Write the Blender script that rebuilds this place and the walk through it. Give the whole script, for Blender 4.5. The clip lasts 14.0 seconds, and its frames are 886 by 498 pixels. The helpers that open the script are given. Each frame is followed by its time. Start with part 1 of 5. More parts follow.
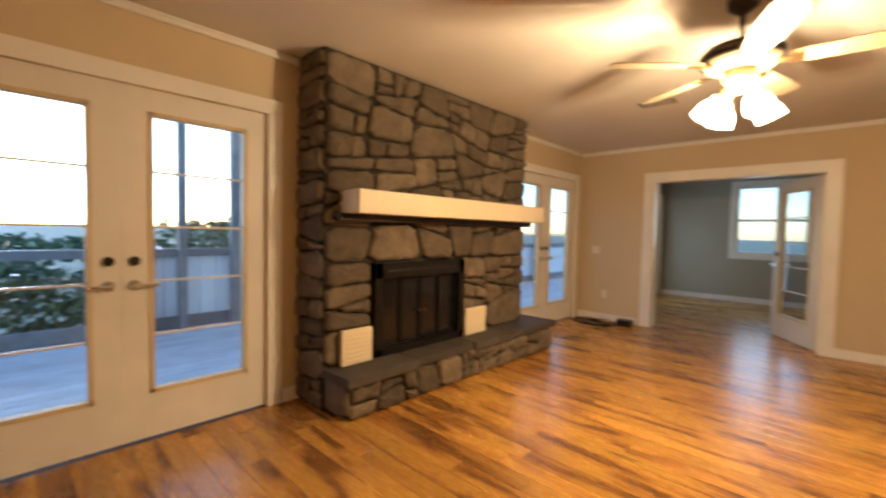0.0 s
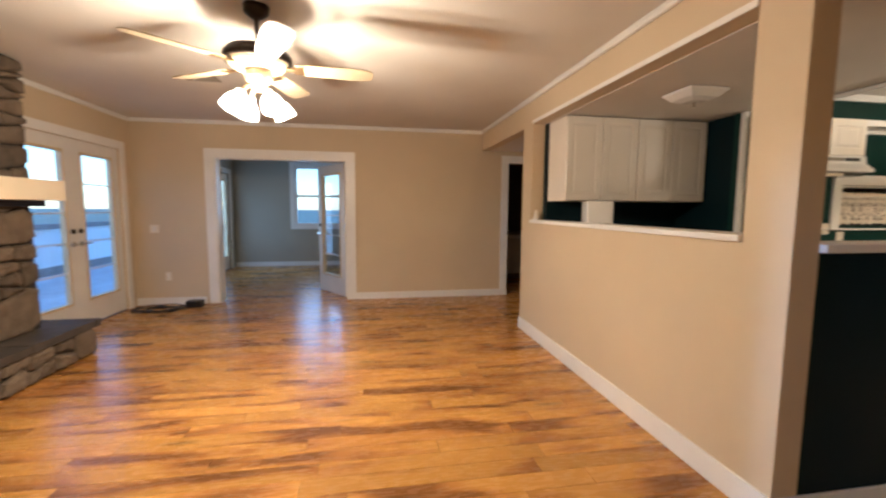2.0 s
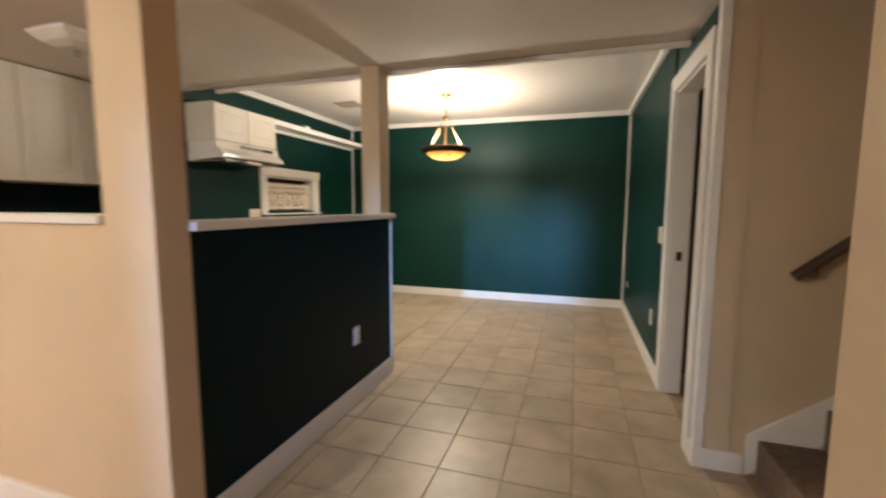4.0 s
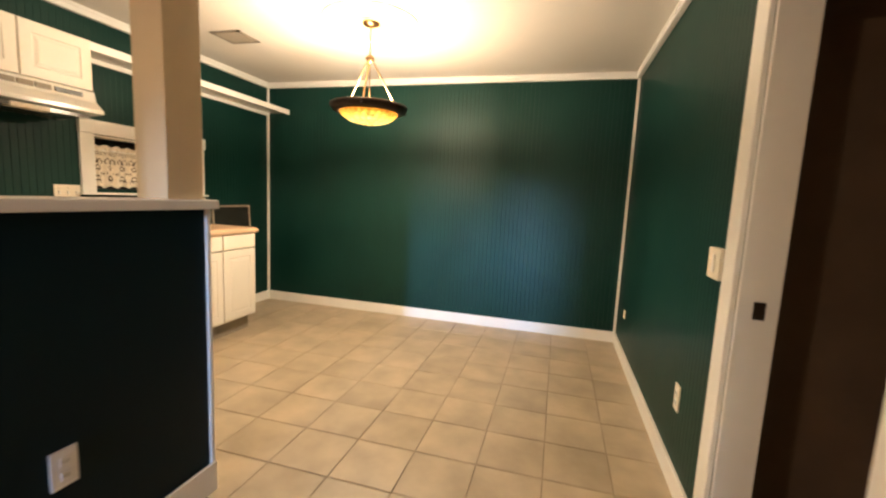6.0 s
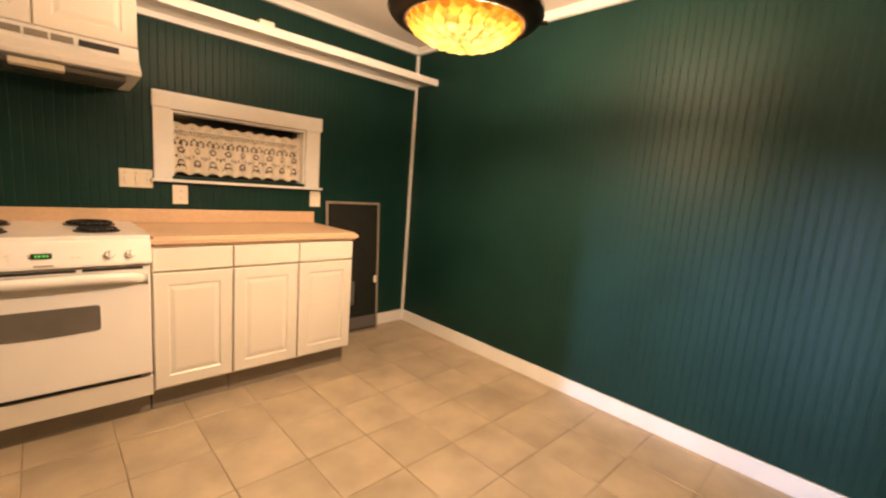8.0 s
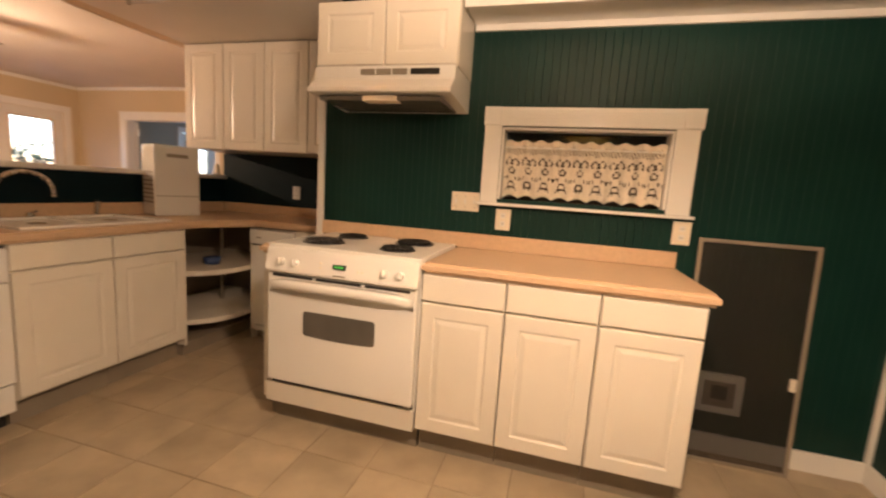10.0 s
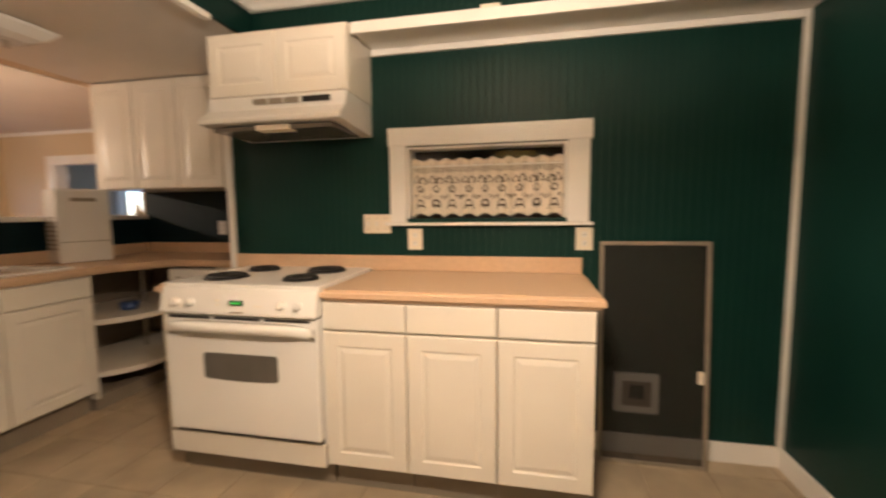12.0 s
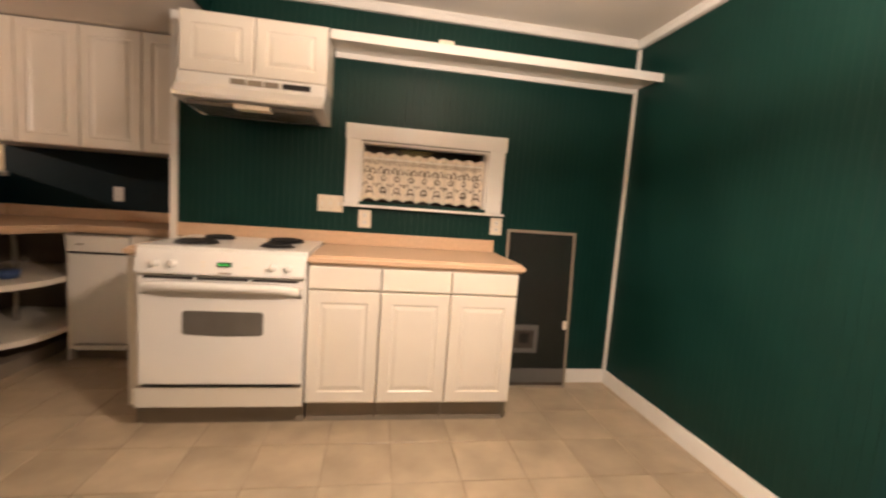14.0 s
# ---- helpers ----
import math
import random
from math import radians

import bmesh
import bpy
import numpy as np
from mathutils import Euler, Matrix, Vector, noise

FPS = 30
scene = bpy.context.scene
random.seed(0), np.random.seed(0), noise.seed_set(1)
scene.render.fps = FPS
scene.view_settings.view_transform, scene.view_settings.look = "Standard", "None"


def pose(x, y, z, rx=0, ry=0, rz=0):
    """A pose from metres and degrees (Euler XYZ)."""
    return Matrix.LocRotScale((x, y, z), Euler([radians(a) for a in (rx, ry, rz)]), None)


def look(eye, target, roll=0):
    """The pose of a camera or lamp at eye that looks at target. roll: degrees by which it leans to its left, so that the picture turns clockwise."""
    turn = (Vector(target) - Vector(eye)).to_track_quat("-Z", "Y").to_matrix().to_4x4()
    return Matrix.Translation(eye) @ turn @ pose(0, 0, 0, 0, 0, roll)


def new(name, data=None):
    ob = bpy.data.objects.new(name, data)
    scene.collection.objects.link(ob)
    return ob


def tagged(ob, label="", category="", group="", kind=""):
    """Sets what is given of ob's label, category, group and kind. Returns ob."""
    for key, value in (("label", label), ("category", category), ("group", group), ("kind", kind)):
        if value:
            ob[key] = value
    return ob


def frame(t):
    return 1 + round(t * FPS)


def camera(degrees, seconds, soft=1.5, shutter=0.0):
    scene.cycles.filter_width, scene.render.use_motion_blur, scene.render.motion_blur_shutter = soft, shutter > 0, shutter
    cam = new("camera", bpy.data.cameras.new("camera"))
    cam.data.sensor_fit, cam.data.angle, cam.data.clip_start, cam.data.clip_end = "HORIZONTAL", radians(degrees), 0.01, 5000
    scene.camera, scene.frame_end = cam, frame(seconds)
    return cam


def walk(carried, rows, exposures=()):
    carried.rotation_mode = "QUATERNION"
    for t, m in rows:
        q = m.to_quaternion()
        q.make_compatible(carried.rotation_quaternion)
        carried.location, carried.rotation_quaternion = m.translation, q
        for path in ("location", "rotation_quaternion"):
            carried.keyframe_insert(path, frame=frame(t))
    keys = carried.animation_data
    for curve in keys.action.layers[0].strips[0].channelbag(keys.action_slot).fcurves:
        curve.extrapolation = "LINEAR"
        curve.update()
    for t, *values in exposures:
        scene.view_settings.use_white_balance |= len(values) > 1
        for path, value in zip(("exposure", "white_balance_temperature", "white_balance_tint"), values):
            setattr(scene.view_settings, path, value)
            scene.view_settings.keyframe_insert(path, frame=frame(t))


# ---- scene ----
cam = camera(93.7, 14.0, soft=2.2, shutter=0.4)
PATH = [
    (0, (-1.916, -1.365, 1.29), (-3.293, 0.083, 1.204), 1.2),
    (0.5, (-1.739, -1.318, 1.292), (-2.611, 0.472, 1.109), -0.4),
    (1, (-1.685, -1.348, 1.315), (-2.019, 0.614, 1.12), -0.1),
    (1.5, (-1.671, -1.376, 1.333), (-1.676, 0.614, 1.129), 0.4),
    (2, (-1.674, -1.405, 1.355), (-1.336, 0.557, 1.162), 0.4),
    (2.4, (-1.578, -1.374, 1.352), (-0.941, 0.512, 1.162), 0.2),
    (2.5, (-1.553, -1.39, 1.356), (-0.831, 0.465, 1.161), 0.4),
    (3, (-1.421, -1.364, 1.347), (-0.269, 0.257, 1.129), -0.3),
    (3.5, (-1.213, -1.345, 1.313), (0.394, -0.175, 1.094), -0.4),
    (3.6, (-1.198, -1.355, 1.297), (0.481, -0.289, 1.084), -0.5),
    (3.7, (-1.165, -1.35, 1.274), (0.58, -0.393, 1.073), -0.2),
    (4.2, (-0.89, -1.31, 1.283), (1.036, -0.817, 1.063), 0.3),
    (6.3, (0.788, -1.319, 1.267), (2.694, -0.766, 1.017), 3.7),
    (6.5, (0.978, -1.309, 1.249), (2.849, -0.645, 1.002), 3.4),
    (7, (1.41, -1.305, 1.277), (3.142, -0.342, 1.011), 3.2),
    (7.5, (1.77, -1.208, 1.242), (3.355, -0.02, 0.964), 3.6),
    (8, (2.17, -1.083, 1.275), (3.551, 0.333, 0.98), 4.5),
    (8.5, (2.523, -0.943, 1.236), (3.512, 0.769, 0.934), 4.6),
    (9, (2.77, -0.8, 1.245), (3.24, 1.117, 0.921), 4.1),
    (9.2, (2.829, -0.688, 1.242), (3.084, 1.271, 0.93), 4.7),
    (11.3, (3.371, -0.314, 1.25), (2.275, 1.353, 1.106), -0.2),
    (11.5, (3.374, -0.318, 1.253), (2.436, 1.442, 1.103), -0.4),
    (11.8, (3.403, -0.316, 1.264), (2.733, 1.56, 1.085), -0.5),
    (12, (3.397, -0.307, 1.256), (2.992, 1.643, 1.073), -0.6),
    (12.5, (3.321, -0.333, 1.229), (3.591, 1.636, 1.001), -1.7),
    (13, (3.247, -0.449, 1.242), (3.97, 1.405, 1.043), 0.6),
    (13.5, (3.11, -0.649, 1.234), (3.715, 1.247, 1.036), 2.4),
    (14, (2.863, -0.862, 1.221), (3.185, 1.101, 1.016), 4.1),
]
walk(cam, [(t, look(eye, target, roll)) for t, eye, target, roll in PATH],
     [(0, 2.0, 6900, 10), (0.5, 2.05, 6900, 10), (1.0, 2.2, 6400, 10), (1.5, 2.2, 5400, 10), (2.0, 2.1, 5200, 10), (3.0, 2.08, 5000, 8), (4.2, 2.35, 4950, 8), (6.5, 2.65, 6200, 12),
      (9.0, 2.5, 6900, 28), (11.5, 2.3, 5700, 16), (12.5, 2.4, 5700, 16), (14, 2.55, 5500, 20)])

# ---- world and large lights ----
world = bpy.data.worlds.new("sky")
scene.world = world
world.use_nodes = True
wn, wl = world.node_tree.nodes, world.node_tree.links
sky = wn.new("ShaderNodeTexSky")
sky.sky_type, sky.sun_disc = "NISHITA", False
sky.ozone_density, sky.dust_density = 4.0, 0.4
sky.sun_elevation, sky.sun_rotation = radians(14), radians(270)
wl.new(sky.outputs[0], wn["Background"].inputs[0])
wn["Background"].inputs[1].default_value = 0.13

sun = new("sun", bpy.data.lights.new("sun", "SUN"))
sun.data.energy, sun.data.angle, sun.data.color = 0.9, radians(5.5), (0.42, 0.64, 1.0)
sun.matrix_world = look((0, 0, 0), (1, 0.04, -0.083))



def bulb(name, x, y, z, watts, color, r=0.035):
    d = bpy.data.lights.new(name, "POINT")
    d.energy, d.color, d.shadow_soft_size = watts, color, r
    o = new(name, d)
    o.location = (x, y, z)
    return o


def daylight(name, eye, target, w, h, watts):
    """Sky light entering through an opening."""
    d = bpy.data.lights.new(name, "AREA")
    d.shape, d.size, d.size_y, d.energy, d.color = "RECTANGLE", w, h, watts, (0.55, 0.77, 1.0)
    new(name, d).matrix_world = look(eye, target)


daylight("further_door_daylight", (-4.93, 7.575, 1.1), (-3.9, 7.575, 1.05), 1.3, 1.8, 4.2)
daylight("further_window_daylight", (-2.86, 8.86, 1.63), (-2.86, 7.86, 1.5), 1.0, 1.2, 3.4)

WARM = (1.0, 0.74, 0.46)
FAN_W, PEND_W = 16.5, 26
VENT = (-3.2, 2.85)

# ---- materials ----


def mat(name, color, rough=0.5, metal=0.0, var=0.12, scale=6.0, bump=0.0, bscale=60.0, spec=0.5, random_obj=0.0, island=False):
    m = bpy.data.materials.new(name)
    m.use_nodes = True
    n, l = m.node_tree.nodes, m.node_tree.links
    b = n["Principled BSDF"]
    b.inputs["Roughness"].default_value, b.inputs["Metallic"].default_value = rough, metal
    b.inputs["Specular IOR Level"].default_value = spec
    tc = n.new("ShaderNodeTexCoord")
    tex = n.new("ShaderNodeTexNoise")
    tex.inputs["Scale"].default_value, tex.inputs["Detail"].default_value = scale, 6
    where = tc.outputs["Object"]
    if random_obj and not island:
        info, shift = n.new("ShaderNodeObjectInfo"), n.new("ShaderNodeVectorMath")
        shift.operation = "ADD"
        spread = n.new("ShaderNodeMath")
        spread.operation, spread.inputs[1].default_value = "MULTIPLY", 60
        l.new(info.outputs["Random"], spread.inputs[0])
        l.new(where, shift.inputs[0]), l.new(spread.outputs[0], shift.inputs[1])
        where = shift.outputs[0]
    l.new(where, tex.inputs["Vector"])
    ramp = n.new("ShaderNodeMapRange")
    ramp.inputs[1].default_value, ramp.inputs[2].default_value = 0.3, 0.7
    ramp.inputs[3].default_value, ramp.inputs[4].default_value = 1 - var, 1 + var
    l.new(tex.outputs["Fac"], ramp.inputs[0])
    last = ramp.outputs[0]
    if random_obj:
        oi = n.new("ShaderNodeNewGeometry" if island else "ShaderNodeObjectInfo")
        r2 = n.new("ShaderNodeMapRange")
        r2.inputs[3].default_value, r2.inputs[4].default_value = 1 - random_obj, 1 + random_obj
        l.new(oi.outputs["Random Per Island" if island else "Random"], r2.inputs[0])
        mu = n.new("ShaderNodeMath")
        mu.operation = "MULTIPLY"
        l.new(last, mu.inputs[0]), l.new(r2.outputs[0], mu.inputs[1])
        last = mu.outputs[0]
    mix = n.new("ShaderNodeVectorMath")
    mix.operation = "SCALE"
    mix.inputs[0].default_value = color
    l.new(last, mix.inputs["Scale"])
    l.new(mix.outputs[0], b.inputs["Base Color"])
    rr = n.new("ShaderNodeMapRange")
    rr.inputs[3].default_value, rr.inputs[4].default_value = max(rough - 0.06, 0.02), min(rough + 0.06, 1)
    l.new(tex.outputs["Fac"], rr.inputs[0])
    l.new(rr.outputs[0], b.inputs["Roughness"])
    if bump:
        t2 = n.new("ShaderNodeTexNoise")
        t2.inputs["Scale"].default_value, t2.inputs["Detail"].default_value = bscale, 4
        l.new(where, t2.inputs["Vector"])
        bp = n.new("ShaderNodeBump")
        bp.inputs["Strength"].default_value, bp.inputs["Distance"].default_value = bump, 0.004
        l.new(t2.outputs["Fac"], bp.inputs["Height"])
        l.new(bp.outputs[0], b.inputs["Normal"])
    return m


def emit(name, color, strength, base=(0.8, 0.8, 0.8)):
    m = bpy.data.materials.new(name)
    m.use_nodes = True
    b = m.node_tree.nodes["Principled BSDF"]
    b.inputs["Base Color"].default_value = (*base, 1)
    b.inputs["Emission Color"].default_value = (*color, 1)
    b.inputs["Emission Strength"].default_value = strength
    b.inputs["Roughness"].default_value = 0.3
    return m


def glass_mat(name, tint=(1, 1, 1)):
    m = bpy.data.materials.new(name)
    m.use_nodes = True
    n, l = m.node_tree.nodes, m.node_tree.links
    n.remove(n["Principled BSDF"])
    tr, gl, mx, lw, pw, fr = (n.new("ShaderNode" + k) for k in ("BsdfTransparent", "BsdfGlossy", "MixShader", "LayerWeight", "Math", "Math"))
    lw.inputs[0].default_value = 0.5
    pw.operation, pw.inputs[1].default_value = "POWER", 4.0
    fr.operation, fr.inputs[1].default_value, fr.inputs[2].default_value = "MULTIPLY_ADD", 0.6, 0.03
    l.new(lw.outputs["Facing"], pw.inputs[0]), l.new(pw.outputs[0], fr.inputs[0])
    tr.inputs[0].default_value = (*tint, 1)
    gl.inputs["Roughness"].default_value = 0.02
    l.new(fr.outputs[0], mx.inputs[0]), l.new(tr.outputs[0], mx.inputs[1]), l.new(gl.outputs[0], mx.inputs[2])
    l.new(mx.outputs[0], n["Material Output"].inputs[0])
    return m


def wood_floor():
    """Laminate planks: long grain along x, knots, each plank its own shade."""
    m = bpy.data.materials.new("honey_laminate")
    m.use_nodes = True
    n, l = m.node_tree.nodes, m.node_tree.links
    b = n["Principled BSDF"]
    geo, tc = n.new("ShaderNodeObjectInfo"), n.new("ShaderNodeTexCoord")
    mp = n.new("ShaderNodeMapping")
    mp.inputs["Scale"].default_value = (0.75, 3.7, 1)
    off = n.new("ShaderNodeVectorMath")
    off.operation = "MULTIPLY_ADD"
    comb = n.new("ShaderNodeCombineXYZ")
    for k in range(3):
        l.new(geo.outputs["Random"], comb.inputs[k])
    off.inputs[1].default_value = (37, 19, 5)
    l.new(comb.outputs[0], off.inputs[0]), l.new(tc.outputs["Object"], off.inputs[2])
    l.new(off.outputs[0], mp.inputs[0])
    grain = n.new("ShaderNodeTexNoise")
    grain.inputs["Scale"].default_value, grain.inputs["Detail"].default_value, grain.inputs["Distortion"].default_value = 1.6, 1.0, 0.8
    l.new(mp.outputs[0], grain.inputs["Vector"])
    ramp = n.new("ShaderNodeValToRGB")
    e = ramp.color_ramp.elements
    e[0].position, e[0].color = 0.35, (0.19, 0.078, 0.018, 1)
    e[1].position, e[1].color = 0.57, (0.5, 0.25, 0.05, 1)
    mid = e.new(0.45)
    mid.color = (0.37, 0.16, 0.036, 1)
    l.new(grain.outputs["Fac"], ramp.inputs[0])
    fine = n.new("ShaderNodeTexNoise")
    fine.inputs["Scale"].default_value, fine.inputs["Detail"].default_value = 14, 5
    l.new(mp.outputs[0], fine.inputs["Vector"])
    mr = n.new("ShaderNodeMapRange")
    mr.inputs[3].default_value, mr.inputs[4].default_value = 0.94, 1.05
    l.new(fine.outputs["Fac"], mr.inputs[0])
    pr = n.new("ShaderNodeMapRange")
    pr.inputs[3].default_value, pr.inputs[4].default_value = 0.82, 1.18
    l.new(geo.outputs["Random"], pr.inputs[0])
    mu = n.new("ShaderNodeMath")
    mu.operation = "MULTIPLY"
    l.new(mr.outputs[0], mu.inputs[0]), l.new(pr.outputs[0], mu.inputs[1])
    knot = n.new("ShaderNodeTexVoronoi")
    knot.inputs["Scale"].default_value = 1.9
    l.new(mp.outputs[0], knot.inputs["Vector"])
    kr = n.new("ShaderNodeMapRange")
    kr.inputs[1].default_value, kr.inputs[2].default_value, kr.inputs[3].default_value = 0.05, 0.2, 0.42
    l.new(knot.outputs["Distance"], kr.inputs[0])
    mk = n.new("ShaderNodeMath")
    mk.operation = "MULTIPLY"
    l.new(mu.outputs[0], mk.inputs[0]), l.new(kr.outputs[0], mk.inputs[1])
    mu = mk
    sc = n.new("ShaderNodeVectorMath")
    sc.operation = "SCALE"
    l.new(ramp.outputs[0], sc.inputs[0]), l.new(mu.outputs[0], sc.inputs["Scale"])
    l.new(sc.outputs[0], b.inputs["Base Color"])
    rg = n.new("ShaderNodeMapRange")
    rg.inputs[3].default_value, rg.inputs[4].default_value = 0.2, 0.34
    l.new(fine.outputs["Fac"], rg.inputs[0])
    l.new(rg.outputs[0], b.inputs["Roughness"])
    bp = n.new("ShaderNodeBump")
    bp.inputs["Strength"].default_value, bp.inputs["Distance"].default_value = 0.12, 0.002
    l.new(fine.outputs["Fac"], bp.inputs["Height"]), l.new(bp.outputs[0], b.inputs["Normal"])
    return m


M_TAN = mat("tan_wall_paint", (0.58, 0.465, 0.305), 0.6, var=0.03, scale=1.5, bump=0.15, bscale=220)
M_GREEN = mat("dark_green_gloss_paint", (0.0056, 0.032, 0.0255), 0.42, var=0.12, scale=3, bump=0.05, bscale=90, spec=0.19)
# darker, duller version of M_GREEN for the half wall and kitchen wall
M_PONY = mat("near_black_green", (0.002, 0.0115, 0.0155), 0.5, var=0.1, scale=3, bump=0.05, bscale=90, spec=0.13)
M_CEIL = mat("white_ceiling_paint", (0.68, 0.64, 0.58), 0.8, var=0.03, scale=2, bump=0.4, bscale=140)
M_WHITE = mat("white_trim_paint", (0.78, 0.76, 0.72), 0.35, var=0.03, scale=5, bump=0.05, bscale=80)
M_DOORW = mat("white_door_paint", (0.74, 0.71, 0.66), 0.4, var=0.04, scale=4)
M_BEAD = mat("cream_glazing_bead", (0.62, 0.5, 0.3), 0.5, var=0.05)
M_CAB = mat("white_thermofoil", (0.76, 0.71, 0.62), 0.32, var=0.03, scale=3)
M_APPL = mat("white_enamel", (0.8, 0.78, 0.74), 0.18, var=0.02, scale=3)
M_BLACK = mat("black_enamel", (0.012, 0.011, 0.01), 0.35, var=0.2)
M_DARK = mat("dark_gap", (0.02, 0.018, 0.016), 0.7, var=0.2)
M_IRON = mat("black_firebox_metal", (0.014, 0.013, 0.013), 0.32, 0.5, var=0.3, scale=12)
M_STONE = mat("brown_grey_fieldstone", (0.12, 0.088, 0.057), 0.85, var=0.3, scale=9, bump=0.7, bscale=38, random_obj=0.36)
M_MORTAR = mat("dark_mortar", (0.03, 0.023, 0.016), 0.95, var=0.3, scale=15, bump=0.8, bscale=60)
M_SLAB = mat("dark_slate_slab", (0.06, 0.048, 0.037), 0.75, var=0.3, scale=5, bump=0.6, bscale=30, random_obj=0.2)
M_MANTEL = mat("cream_mantel_paint", (0.78, 0.66, 0.46), 0.4, var=0.03)
M_COUNT = mat("beige_laminate_top", (0.6, 0.42, 0.27), 0.34, var=0.06, scale=40)
M_TILE = mat("beige_ceramic_tile", (0.4, 0.325, 0.225), 0.4, var=0.2, scale=4, bump=0.25, bscale=26, random_obj=0.06)
M_GROUT = mat("grey_brown_grout", (0.29, 0.23, 0.16), 0.9, var=0.42, scale=4)
M_WOOD = wood_floor()
M_UNDER = mat("dark_wood_joint", (0.05, 0.024, 0.012), 0.7, var=0.2)
M_KICK = mat("grey_brown_toe_kick", (0.26, 0.22, 0.17), 0.5, var=0.08)
M_CHROME = mat("brushed_nickel", (0.6, 0.57, 0.52), 0.25, 1.0, var=0.08)
M_BRONZE = mat("dark_bronze", (0.035, 0.024, 0.017), 0.4, 0.7, var=0.2)
M_BRASS = mat("antique_brass", (0.3, 0.2, 0.1), 0.35, 1.0, var=0.15)
M_GLASS = glass_mat("clear_glass", (0.96, 0.98, 1.0))
M_OVEN = mat("grey_oven_glass", (0.125, 0.115, 0.1), 0.15, var=0.1)
M_PLATE = mat("ivory_plastic", (0.78, 0.7, 0.57), 0.4, var=0.02)
M_GREYR = mat("grey_green_room_paint", (0.36, 0.33, 0.26), 0.6, var=0.04, scale=1.5, bump=0.15, bscale=220)
M_CARPET = mat("brown_carpet", (0.16, 0.115, 0.08), 0.95, var=0.25, scale=30, bump=1.0, bscale=260)
M_RAILW = mat("dark_stained_rail", (0.06, 0.035, 0.02), 0.35, var=0.2)
# dark brown that puts the gloom of unlit spaces into the wall colour
M_UNLIT = mat("dark_brown_unlit_rooms", (0.1, 0.06, 0.035), 0.6, var=0.15)
M_SIDING = mat("white_porch_boards", (0.78, 0.82, 0.86), 0.6, var=0.05, scale=2)
M_DECK = mat("pale_deck_boards", (0.66, 0.69, 0.72), 0.7, var=0.12, scale=4, random_obj=0.1)
M_POST = mat("weathered_porch_post", (0.22, 0.22, 0.23), 0.7, var=0.2)
M_LEAF = mat("green_foliage", (0.11, 0.16, 0.08), 0.4, var=0.5, scale=3, random_obj=0.4, island=True)
M_GROUND = mat("lawn_ground", (0.26, 0.28, 0.2), 0.95, var=0.3, scale=2)
M_BARK = mat("grey_bark", (0.09, 0.075, 0.06), 0.9, var=0.3, scale=14, bump=0.8, bscale=40)
M_SHADE = emit("lit_frosted_glass", (1.0, 0.8, 0.5), 4.0)
M_SHADE.node_tree.nodes["Principled BSDF"].inputs["Alpha"].default_value = 0.45
M_GLED = emit("green_clock_digits", (0.15, 1.0, 0.1), 0.3, (0.02, 0.05, 0.02))
M_BLADE = mat("cream_fan_blade", (0.36, 0.29, 0.185), 0.45, var=0.05, scale=4)
# yellow of the pendant's light on the ceiling, put into colour
M_YELLOW = mat("painted_pendant_glow", (0.72, 0.58, 0.25), 0.6, var=0.08, scale=10)
M_BLUE = mat("blue_plastic", (0.05, 0.09, 0.22), 0.4)
M_CABLE = mat("black_cable", (0.015, 0.014, 0.014), 0.5)
M_LACE = mat("cream_lace", (0.74, 0.66, 0.55), 0.8, var=0.08, scale=30)


def amber(name, color, strength, spread):
    """Coloured glass lit from inside; each piece its own strength, with a mottled grain."""
    m = emit(name, color, strength, (0.2, 0.08, 0.01))
    n, l = m.node_tree.nodes, m.node_tree.links
    b = n["Principled BSDF"]
    tc, v, info = n.new("ShaderNodeTexCoord"), n.new("ShaderNodeTexNoise"), n.new("ShaderNodeObjectInfo")
    v.inputs["Scale"].default_value, v.inputs["Detail"].default_value = 38, 3
    l.new(tc.outputs["Object"], v.inputs["Vector"])
    r1, r2, mu = n.new("ShaderNodeMapRange"), n.new("ShaderNodeMapRange"), n.new("ShaderNodeMath")
    r1.inputs[1].default_value, r1.inputs[2].default_value = 0.3, 0.7
    r1.inputs[3].default_value, r1.inputs[4].default_value = 0.65, 1.35
    r2.inputs[3].default_value, r2.inputs[4].default_value = strength * (1 - spread), strength * (1 + spread)
    mu.operation = "MULTIPLY"
    l.new(v.outputs["Fac"], r1.inputs[0]), l.new(info.outputs["Random"], r2.inputs[0])
    l.new(r1.outputs[0], mu.inputs[0]), l.new(r2.outputs[0], mu.inputs[1])
    l.new(mu.outputs[0], b.inputs["Emission Strength"])
    bp = n.new("ShaderNodeBump")
    bp.inputs["Strength"].default_value, bp.inputs["Distance"].default_value = 0.5, 0.006
    l.new(v.outputs["Fac"], bp.inputs["Height"]), l.new(bp.outputs[0], b.inputs["Normal"])
    return m


def screen_mesh():
    m = bpy.data.materials.new("insect_mesh")
    m.use_nodes = True
    n, l = m.node_tree.nodes, m.node_tree.links
    b = n["Principled BSDF"]
    b.inputs["Base Color"].default_value, b.inputs["Roughness"].default_value = (0.028, 0.024, 0.018, 1), 0.7
    b.inputs["Alpha"].default_value = 0.4
    return m


